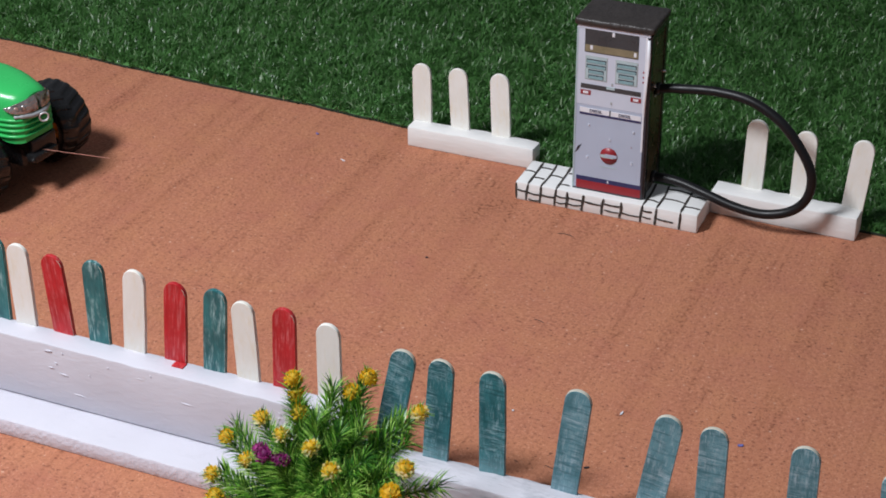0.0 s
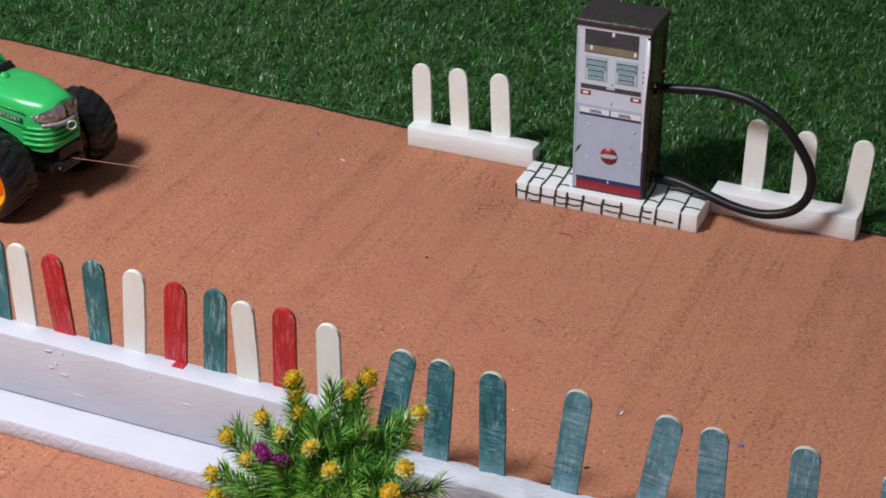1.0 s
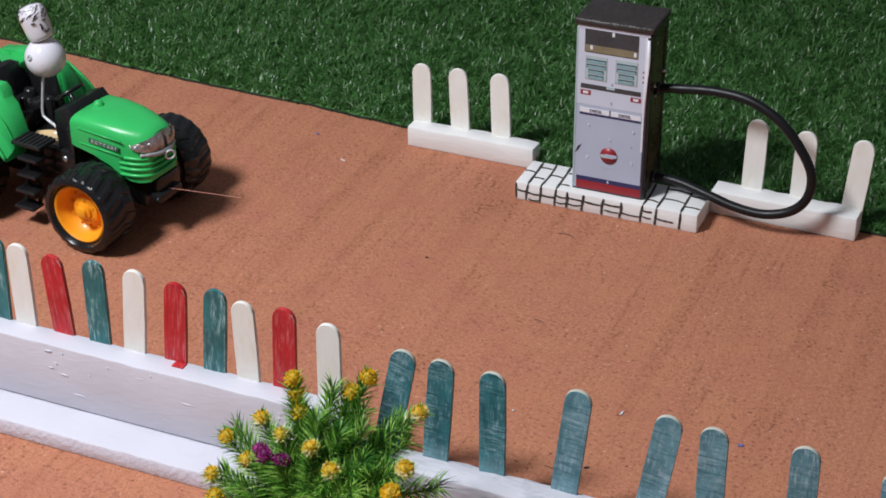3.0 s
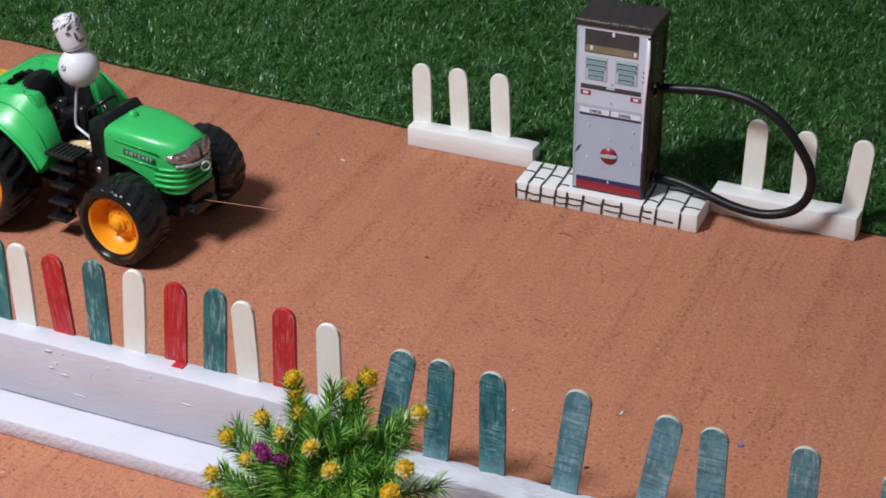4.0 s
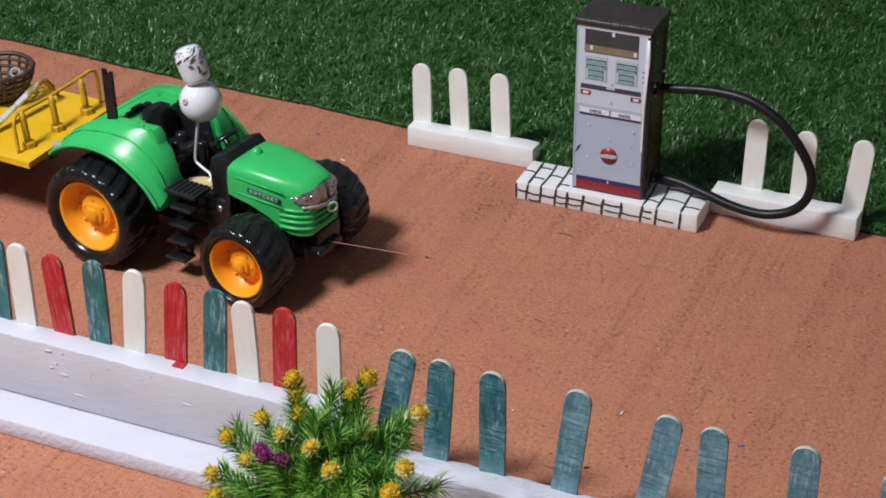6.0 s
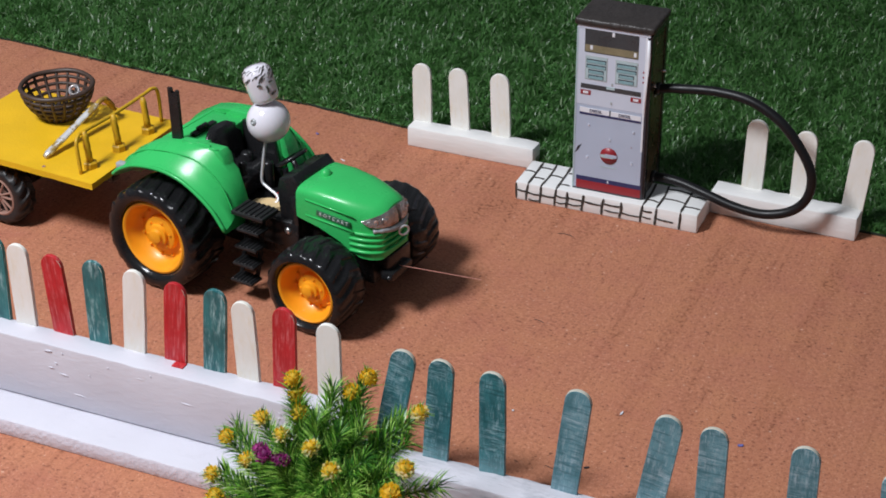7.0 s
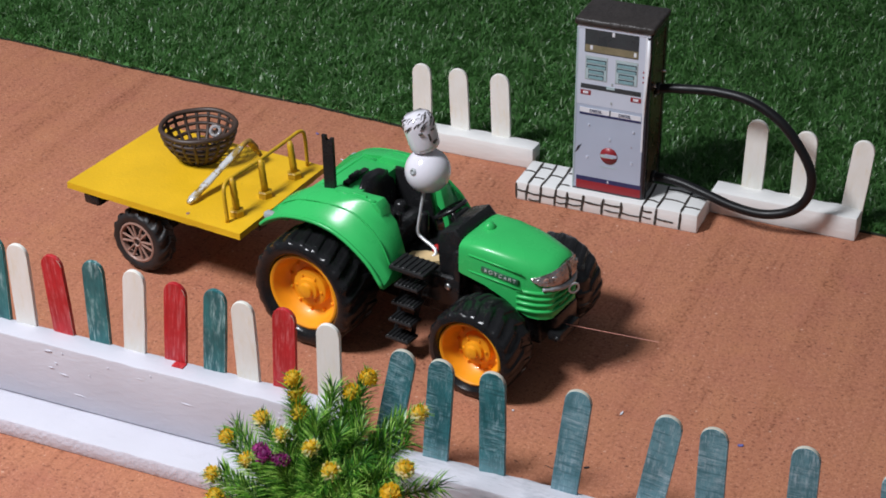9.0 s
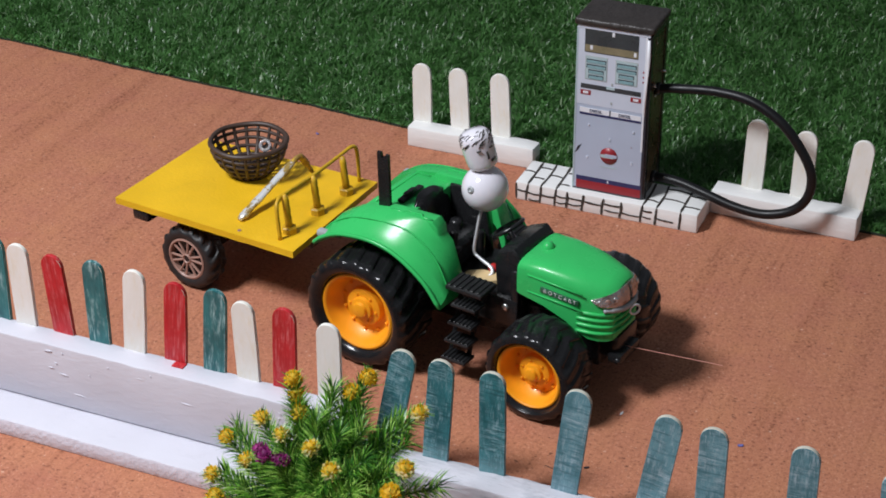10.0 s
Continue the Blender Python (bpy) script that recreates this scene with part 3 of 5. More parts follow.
def fuel_pump():
    p = thing("fuel_pump", pose(0.0271, 0.0049, 0.0096, 0, 0, 0.3), "toy diesel pump of grey printed card with dark roof", "fuel pump")
    W, D, T = 0.0355, 0.0249, 0.0835
    bm = bmesh.new()
    box(bm, 0.0, W - 0.0006, 0.0008, D, 0.0, T, 0.0006)
    part("cabinet", smooth(bm), PUMP_GREY, p)
    # side panel with its raised dark border
    bm = bmesh.new()
    box(bm, W - 0.0007, W - 0.0001, 0.003, D - 0.001, 0.001, T - 0.001)
    part("side_panel", bm, PUMP_SIDE, p, "glossy dark brown taped side")
    for x0, x1, y0, y1, z0, z1 in [(W - 0.0008, W + 0.0005, 0.0004, 0.0036, 0.0, T), (W - 0.0008, W + 0.0004, D - 0.003, D + 0.0003, 0.0, T), (W - 0.0008, W + 0.0004, 0.0036, D - 0.003, T - 0.003, T)]:
        bm = bmesh.new()
        box(bm, x0, x1, y0, y1, z0, z1, 0.0003)
        part("corner_trim", bm, BLACK, p)
    # front sheet
    plate("front_sheet", p, 0.0003, W - 0.0018, 0.0003, T, PUMP_GREY, y=0.0002, thick=0.0009, bevel=0.0002)
    plate("upper_panel", p, 0.0006, 0.0335, 0.0448, T - 0.0002, PUMP_LIGHT, y=-0.0001)
    plate("header_strip", p, 0.0003, 0.0350, 0.0846 - 0.002, T + 0.0012, PUMP_LIGHT, y=-0.0007, thick=0.0012, bevel=0.0002)
    plate("screen", p, 0.0040, 0.0297, 0.0712, 0.0832, GLASS_DARK, y=-0.0005)
    plate("screen_strip", p, 0.0042, 0.0296, 0.0716, 0.0750, GOLD, y=-0.0008)
    for x, z in [(0.0176, 0.0815), (0.0073, 0.0738), (0.0282, 0.0733)]:
        plate("screen_mark", p, x - 0.0006, x + 0.0006, z - 0.001, z + 0.001, PRINT_WHITE, y=-0.0011)
    for x0 in (0.0044, 0.0190):
        pan = plate("price_panel", p, x0, x0 + 0.0110, 0.0574, 0.0697, GREY, y=-0.0005, bevel=0.0003)
        plate("panel_face", pan, x0 + 0.0005, x0 + 0.0105, 0.0579, 0.0692, PRINT_PALE, y=-0.0008)
        for k in range(4):
            ins = 0.0011 if k < 2 else 0.0021
            plate("price_bar_edge", pan, x0 + ins - 0.0003, x0 + 0.0113 - ins, 0.0661 - k * 0.0026, 0.0680 - k * 0.0026, PRINT_BLACK, y=-0.0011)
            plate("price_bar", pan, x0 + ins, x0 + 0.0110 - ins, 0.0661 - k * 0.0026, 0.0675 - k * 0.0026, PRINT_TEAL, y=-0.0015)
    plate("dark_band", p, 0.0027, 0.0318, 0.0530, 0.0553, GLASS_DARK, y=-0.0006)
    plate("band_notch", p, 0.0152, 0.0192, 0.0541, 0.0554, PRINT_PALE, y=-0.0009)
    for x0 in (0.0027, 0.0270):
        tag = plate("red_tag", p, x0, x0 + 0.0050, 0.0498, 0.0521, PRINT_RED, y=-0.0006)
        plate("tag_mark", tag, x0 + 0.0012, x0 + 0.0038, 0.0504, 0.0516, PRINT_WHITE, y=-0.0009)
    strip = plate("name_strip", p, 0.0026, 0.0324, 0.0407, 0.0431, PRINT_WHITE, y=-0.0005)
    plate("strip_line", p, 0.0026, 0.0324, 0.0396, 0.0407, NAVY, y=-0.0006)
    lettering("DIESEL", strip, 0.0106, 0.0419, 0.0021, NAVY)
    lettering("DIESEL", strip, 0.0247, 0.0419, 0.0021, NAVY)
    plate("strip_mark", p, 0.0172, 0.0177, 0.0405, 0.0434, PRINT_BLACK, y=-0.0010)
    bm = bmesh.new()
    lathe(bm, [(0.0001, 0.0), (0.0042, 0.0), (0.0042, 0.0004), (0.0001, 0.0004)], pose(0.0177, 0.00025, 0.0200, 90, 0, 0), 32)
    disc = part("round_badge", smooth(bm), PRINT_RED, p, "round red badge")
    for z0, z1, x0, x1, m in [(0.0188, 0.0205, 0.0137, 0.0200, PRINT_PALE), (0.0194, 0.0209, 0.0160, 0.0217, PUMP_GREY)]:
        plate("badge_bar", disc, x0, x1, z0, z1, m, y=-0.0012 if m is PRINT_PALE else -0.0015, thick=0.0005)
    plate("caption_bar", p, 0.0135, 0.0220, 0.0136, 0.0141, PRINT_PALE, y=-0.0002)
    for x, z in [(0.0073, 0.0345), (0.0292, 0.0345), (0.0179, 0.0285), (0.0070, 0.0175), (0.0290, 0.0180), (0.0178, 0.0062), (0.0178, 0.0568), (0.0178, 0.0473)]:
        plate("small_mark", p, x - 0.0004, x + 0.0004, z - 0.0007, z + 0.0006, PUMP_LIGHT if z < 0.04 else GREY, y=-0.0009)
    plate("red_dot", p, 0.0284, 0.0288, 0.0262, 0.0266, PRINT_RED, y=-0.0004)
    bm = bmesh.new()
    prism(bm, [(0.0008, 0.0188), (0.0026, 0.0206), (0.0042, 0.0240), (0.0022, 0.0224)], 0.0001, 0.0006)
    part("dark_decal", bm, PRINT_BLACK, p)
    plate("blue_stripe", p, 0.0020, 0.0345, 0.0050, 0.0072, NAVY, y=-0.0003)
    plate("red_stripe", p, 0.0020, 0.0345, 0.0003, 0.0050, PRINT_RED, y=-0.0004)
    plate("base_edge", p, 0.0003, 0.0349, -0.0002, 0.0008, PRINT_BLACK, y=-0.0006)
    # left strip paints the edge's highlight and wear; right one is the light frame
    plate("edge_strip", p, 0.0001, 0.0008, 0.0003, 0.0830, PRINT_PALE, y=-0.0006)
    plate("edge_strip", p, 0.0330, 0.0338, 0.0250, 0.0830, PRINT_WHITE, y=-0.0006)
    # black strip painted in place of the dark recess beside the front sheet
    plate("right_trim", p, 0.0340, 0.0349, 0.0003, 0.0830, PRINT_BLACK, y=-0.0005)
    for z in (0.060, 0.0625, 0.065):
        plate("trim_mark", p, 0.0322, 0.0329, z, z + 0.0008, PRINT_RED, y=-0.0004)
    # bent sheet edge, with the glint along it painted white
    bm = bmesh.new()
    rings(bm, [[Vector((0.0338 + dx, y, z)) for dx, y in ((0.0, -0.0002), (wd, -0.0004), (wd, 0.0004), (0.0, 0.0004))] for z, wd in ((0.0440, 0.0004), (0.0600, 0.0009), (0.0720, 0.0016), (0.0815, 0.0012))])
    part("bent_edge", smooth(bm, 60), PRINT_WHITE, p, "bent edge of the printed sheet, coloured white for its glint")
    for y, z, r in ((0.0090, 0.0555, 0.0007), (0.0102, 0.0500, 0.0006), (0.0085, 0.0772, 0.0005)):
        bm = bmesh.new()
        lathe(bm, [(0.00005, -0.0002), (r, -0.0002), (r * 0.8, 0.0006), (0.00005, 0.0008)], pose(W, y, z, 0, 90, 0), 10)
        part("rivet", smooth(bm), STEEL, p, "small bright rivet")
    # roof
    bm = bmesh.new()
    box(bm, -0.0010, W + 0.0014, -0.0012, D + 0.0010, T + 0.0008, T + 0.0042, 0.0011, seg=3)
    part("roof", smooth(bm), PUMP_ROOF, p, "worn dark brown roof")
    # hose sockets
    for z in (0.0525, 0.0068):
        bm = bmesh.new()
        lathe(bm, [(0.0001, 0.0), (0.0030, 0.0), (0.0030, 0.0016), (0.0022, 0.0022), (0.0001, 0.0022)], pose(W, 0.0131, z, 0, 90, 0), 20)
        part("hose_socket", smooth(bm), BLACK, p, "dark hose socket")
    bm = bmesh.new()
    lathe(bm, [(0.0001, 0.0), (0.0007, 0.0002), (0.0007, 0.0026), (0.0001, 0.003)], pose(W, 0.0170, 0.0600, 0, 90, 0), 10)
    part("pin", smooth(bm), STEEL, p, "small steel pin")
    bm = bmesh.new()
    pts = spline([(0.0628, 0.018, 0.0622), (0.0727, 0.018, 0.0639), (0.0916, 0.017, 0.0660), (0.108, 0.015, 0.0650), (0.1221, 0.013, 0.0586), (0.1326, 0.012, 0.0477), (0.1392, 0.011, 0.0357), (0.1384, 0.0112, 0.0236),
                  (0.1314, 0.0112, 0.0152), (0.1192, 0.0110, 0.0112), (0.1051, 0.0120, 0.0116), (0.0921, 0.0140, 0.0140), (0.0759, 0.017, 0.0165), (0.0628, 0.018, 0.0166)], 7)
    sweep(bm, pts, 0.00225, 14)
    hose = part("hose", smooth(bm, 60), HOSE, p, "looped black rubber hose")
    hose.matrix_basis = pose(0.0271, 0.0049, 0.0096, 0, 0, 0.3).inverted()
    return p


fuel_pump()


# ---------------------------------------------------------------- flowering plant in front of the fences
def needle(bm, root, d, length, width, droop):
    d = d.normalized()
    side = d.cross(Vector((0.01, 0.02, 1))).normalized()
    mid = root + d * length * 0.5 + Vector((0, 0, 0.10 * length))
    tip = root + d * length + Vector((0, 0, -droop * length))
    a, b = bm.verts.new(root - side * width * 0.3), bm.verts.new(root + side * width * 0.3)
    c, e = bm.verts.new(mid + side * width * 0.5), bm.verts.new(mid - side * width * 0.5)
    t = bm.verts.new(tip)
    bm.faces.new((a, b, c, e))
    bm.faces.new((e, c, t))


def blossom(bm, centre, axis, r, rng, petals=44):
    """A dense pompon of narrow strap petals round a core; petals near the axis take the inner colour."""
    core = bmesh.ops.create_icosphere(bm, subdivisions=2, radius=r * 0.72, matrix=Matrix.Translation(centre))["verts"]
    for f in {f for v in core for f in v.link_faces}:
        f.material_index = 1
    axis = axis.normalized()
    u = axis.orthogonal().normalized()
    w = axis.cross(u)
    for i in range(petals):
        k = (i + 0.5) / petals
        a = i * 2.39996 + rng.uniform(-0.15, 0.15)
        el = math.asin(-0.35 + 1.33 * k)
        d = (u * math.cos(a) + w * math.sin(a)) * math.cos(el) + axis * math.sin(el)
        side = d.cross(axis if abs(d.dot(axis)) < 0.95 else u).normalized() * r * 0.19
        lift = d.cross(side).normalized() * r * 0.05
        base, mid, tip = centre + d * r * 0.35, centre + d * r * 0.78 + lift, centre + d * r * rng.uniform(0.95, 1.12) - axis * r * 0.05
        v = [bm.verts.new(q) for q in (base - side * 0.5, base + side * 0.5, mid + side, tip + side * 0.55, tip - side * 0.55, mid - side)]
        fs = (bm.faces.new((v[0], v[1], v[2], v[5])), bm.faces.new((v[5], v[2], v[3], v[4])))
        if k > 0.74 + rng.uniform(-0.12, 0.12):
            for f in fs:
                f.material_index = 1


def plant():
    rng = random.Random(11)
    root = Vector((0.036, -0.285, 0.0))
    p = thing("flowering_plant", Matrix.Translation(root), "artificial bush with needle leaves and yellow pompon flowers", "plant")
    flowers = [(0.0191, -0.262, 0.0632, 0), (0.0212, -0.264, 0.0584, 0), (0.0242, -0.268, 0.0545, 0), (0.0101, -0.27, 0.0495, 1), (-0.0035, -0.272, 0.039, 0), (0.0222, -0.278, 0.051, 1),
               (0.0373, -0.285, 0.0545, 1), (0.01, -0.282, 0.0394, 1), (-0.0043, -0.282, 0.0291, 1), (0.0483, -0.292, 0.053, 1), (0.0438, -0.266, 0.0669, 0), (0.0482, -0.262, 0.0716, 0),
               (0.0688, -0.266, 0.0652, 1), (0.0742, -0.29, 0.0601, 1), (0.0723, -0.297, 0.0547, 0), (-0.0007, -0.287, 0.0243, 0), (0.0161, -0.281, 0.0434, 2), (0.0243, -0.284, 0.0432, 2)]
    sprays = [(0.0378, -0.268, 0.0675), (0.035, -0.276, 0.0591), (0.0591, -0.262, 0.0566), (0.0577, -0.266, 0.0553), (0.0492, -0.27, 0.0626), (-0.0013, -0.268, 0.0401), (0.0091, -0.284, 0.0295),
              (0.0587, -0.29, 0.0591), (0.0827, -0.285, 0.0523), (0.0455, -0.28, 0.0589), (0.0644, -0.285, 0.0538), (0.0593, -0.3, 0.0536), (0.0, -0.28, 0.0289),
              (0.052, -0.276, 0.060), (0.030, -0.266, 0.052), (0.066, -0.272, 0.056)]
    stems, leaves = bmesh.new(), bmesh.new()
    for i, (x, y, z, *kind) in enumerate(flowers + sprays):
        tip = Vector((x, y, z)) - root
        bend = Vector((tip.x * 0.35, tip.y * 0.35, tip.z * 0.62))
        line = spline([(0.004 * math.sin(i), 0.003 * math.cos(i), 0.0), bend, tip - Vector((0, 0, 0.001))], 8)
        sweep(stems, line, 0.0005, 5)
        fine = spline([line[7], line[10], line[-1]], 10)
        for k, q in enumerate(fine):
            nxt = fine[min(k + 1, len(fine) - 1)] - fine[max(k - 1, 0)]
            d = nxt.normalized()
            u = d.orthogonal().normalized()
            w = d.cross(u)
            near_tip = k / len(fine)
            spin = rng.random() * 6.283
            count = 22
            for j in range(count):
                a = spin + 6.283 * j / count + rng.uniform(-0.2, 0.2)
                out = (u * math.cos(a) + w * math.sin(a))
                up = 0.25 + 0.75 * near_tip + 0.35 * rng.random()
                length = rng.uniform(0.0058, 0.0096) * (0.7 if near_tip > 0.9 and kind else 1.0)
                needle(leaves, q, out + d * up, length, rng.uniform(0.00034, 0.00054), 0.06 * rng.random())
    part("stem", smooth(stems), surface("plant_stem", (0.05, 0.12, 0.02), 0.5), p)
    leaf = part("leaves", leaves, LEAF, p, "bright green plastic needle leaves")
    tagged(leaf, kind="stuff")
    for i, (x, y, z, kind) in enumerate(flowers):
        bm = bmesh.new()
        c = Vector((x, y, z)) - root
        axis = Vector((c.x * 8 + rng.uniform(-0.3, 0.3), c.y * 8 - 0.35, 0.75))
        if kind == 2:
            for k in range(5):
                o = Vector((rng.uniform(-1, 1), rng.uniform(-1, 1), rng.uniform(-1, 1))) * 0.0024
                blossom(bm, c + o, axis + o * 200, 0.0024, rng, 40)
            part("flower", bm, [PURPLE, PURPLE], p, "dark purple blossom")
        else:
            blossom(bm, c, axis, rng.uniform(0.0030, 0.0035), rng)
            part("flower", bm, [PETAL, PETAL] if kind == 0 else [PETAL_PALE, PETAL], p, "yellow pompon flower" if kind == 0 else "pale yellow pompon flower")


plant()


# ---------------------------------------------------------------- toy tractor (x forwards, near wheels at y = 0)
MID = 0.037
UP_TO_NEAR, UP_TO_FAR = Euler((radians(90), 0, 0)).to_matrix().to_4x4(), Euler((radians(-90), 0, 0)).to_matrix().to_4x4()


def wheel(parent, a, b, R, rim_r, width, turn, lugs, depth, tyre_mat, tyre_label, swell=0.0):
    """A tyre moulded in one skin: smooth sidewalls and two rows of slanted lugs that meet at the middle."""
    w = new("wheel")
    w.empty_display_size = 0.01
    w.parent = parent
    w.matrix_basis = pose(a, b, R)
    core = R - depth
    # radius, height, share of the lug's relief, row of lugs
    section = [(rim_r * 0.97, -0.003, 0, 0), (rim_r, 0.0, 0, 0), (rim_r * 1.05, 0.0006 + swell * 0.5, 0, 0), (R * 0.80, 0.0009 + swell, 0, 0), (R * 0.87, 0.0007 + swell, 0.0, 0), (core * 0.960, 0.0002 + swell, 0.55, 0), (core * 0.988, -0.0007 + swell * 0.9, 0.85, 0), (core, -0.0024 + swell * 0.7, 1.0, 0), (core * 1.004, -width * 0.30, 1.0, 0),
               (core * 1.006, -width * 0.47, 0.95, 0), (core * 1.006, -width * 0.53, 0.95, 1), (core * 1.004, -width * 0.70, 1.0, 1), (core, -width + 0.0030, 1.0, 1), (core * 0.985, -width + 0.0011, 0.85, 1), (core * 0.955, -width, 0.55, 1), (R * 0.86, -width - 0.0004, 0, 1),
               (rim_r, -width, 0, 1), (rim_r * 0.97, -width + 0.002, 0, 1)]
    steps = [((0.0, 0), (0.07, 0.86), (0.16, 1), (0.36, 1), (0.45, 0.86), (0.53, 0), (0.76, 0)), ((0.0, 0), (0.26, 0), (0.50, 0), (0.57, 0.86), (0.66, 1), (0.86, 1), (0.95, 0.86))]
    loops = []
    for r, h, share, row in section:
        t = min(1.0, max(0.0, (swell - h) / (width + swell)))
        lean = 1.0 * (t if row == 0 else 1 - t)
        loop = []
        for i in range(lugs):
            for at, up in steps[row]:
                ang = 2 * math.pi * (i + at + lean) / lugs
                rr = r + depth * share * up
                loop.append(turn @ Vector((rr * math.cos(ang), rr * math.sin(ang), h)))
        loops.append(loop)
    bm = bmesh.new()
    rings(bm, loops, True, (False, False))
    bmesh.ops.recalc_face_normals(bm, faces=bm.faces[:])
    part("tyre", smooth(bm, 48), tyre_mat, w, tyre_label)
    return w


def dish_rim(w, r, turn, bolts, material):
    bm = bmesh.new()
    lathe(bm, [(r * 1.0, -0.0008), (r * 1.0, 0.0008), (r * 0.955, 0.0011), (r * 0.91, 0.0006), (r * 0.86, -0.0018), (r * 0.80, -0.0052), (r * 0.70, -0.0066), (r * 0.50, -0.0064), (r * 0.47, -0.0040), (r * 0.42, -0.0036),
               (r * 0.30, -0.0034), (r * 0.28, -0.0020), (r * 0.20, -0.0016), (r * 0.17, -0.0004), (r * 0.10, 0.0), (0.00005, 0.0)], turn, 48, (False, False))
    for i in range(bolts):
        a = 2 * math.pi * i / bolts
        lathe(bm, [(0.0007, 0.0), (0.0007, 0.0007), (0.0004, 0.0011), (0.00005, 0.0012)], turn @ pose(r * 0.66 * math.cos(a), r * 0.66 * math.sin(a), -0.0066), 8, (False, False))
    for i in range(6):
        a = 2 * math.pi * (i + 0.4) / 6
        lathe(bm, [(0.0006, 0.0), (0.0006, 0.0006), (0.00005, 0.0008)], turn @ pose(r * 0.37 * math.cos(a), r * 0.37 * math.sin(a), -0.0036), 8, (False, False))
    bmesh.ops.recalc_face_normals(bm, faces=bm.faces[:])
    return part("rim", smooth(bm, 35), material, w, "orange plastic dished rim")


def spoke_rim(w, r, turn, material):
    bm = bmesh.new()
    lathe(bm, [(r * 1.02, -0.002), (r * 1.02, 0.0006), (r * 0.94, 0.0009), (r * 0.89, 0.0004), (r * 0.89, -0.002)], turn, 40, (False, False))
    lathe(bm, [(r * 0.26, -0.003), (r * 0.26, 0.0002), (r * 0.20, 0.0007), (r * 0.15, 0.0002), (0.00005, 0.0)], turn, 20, (False, False))
    for i in range(6):
        for s in (-1, 1):
            a = 2 * math.pi * i / 6
            p0 = Vector((r * 0.2 * math.cos(a + s * 0.25), r * 0.2 * math.sin(a + s * 0.25), -0.0002))
            p1 = Vector((r * 0.92 * math.cos(a + s * 0.20), r * 0.92 * math.sin(a + s * 0.20), 0.0))
            sweep(bm, [turn @ p0, turn @ ((p0 + p1) / 2), turn @ p1], 0.00056, 6)
    bmesh.ops.recalc_face_normals(bm, faces=bm.faces[:])
    rim = part("rim", smooth(bm, 35), material, w, "bronze spoked rim")
    bm = bmesh.new()
    lathe(bm, [(r * 0.98, -0.0030), (0.00005, -0.0032)], turn, 32, (False, False))
    part("rim_back", bm, BLACK, w)
    return rim


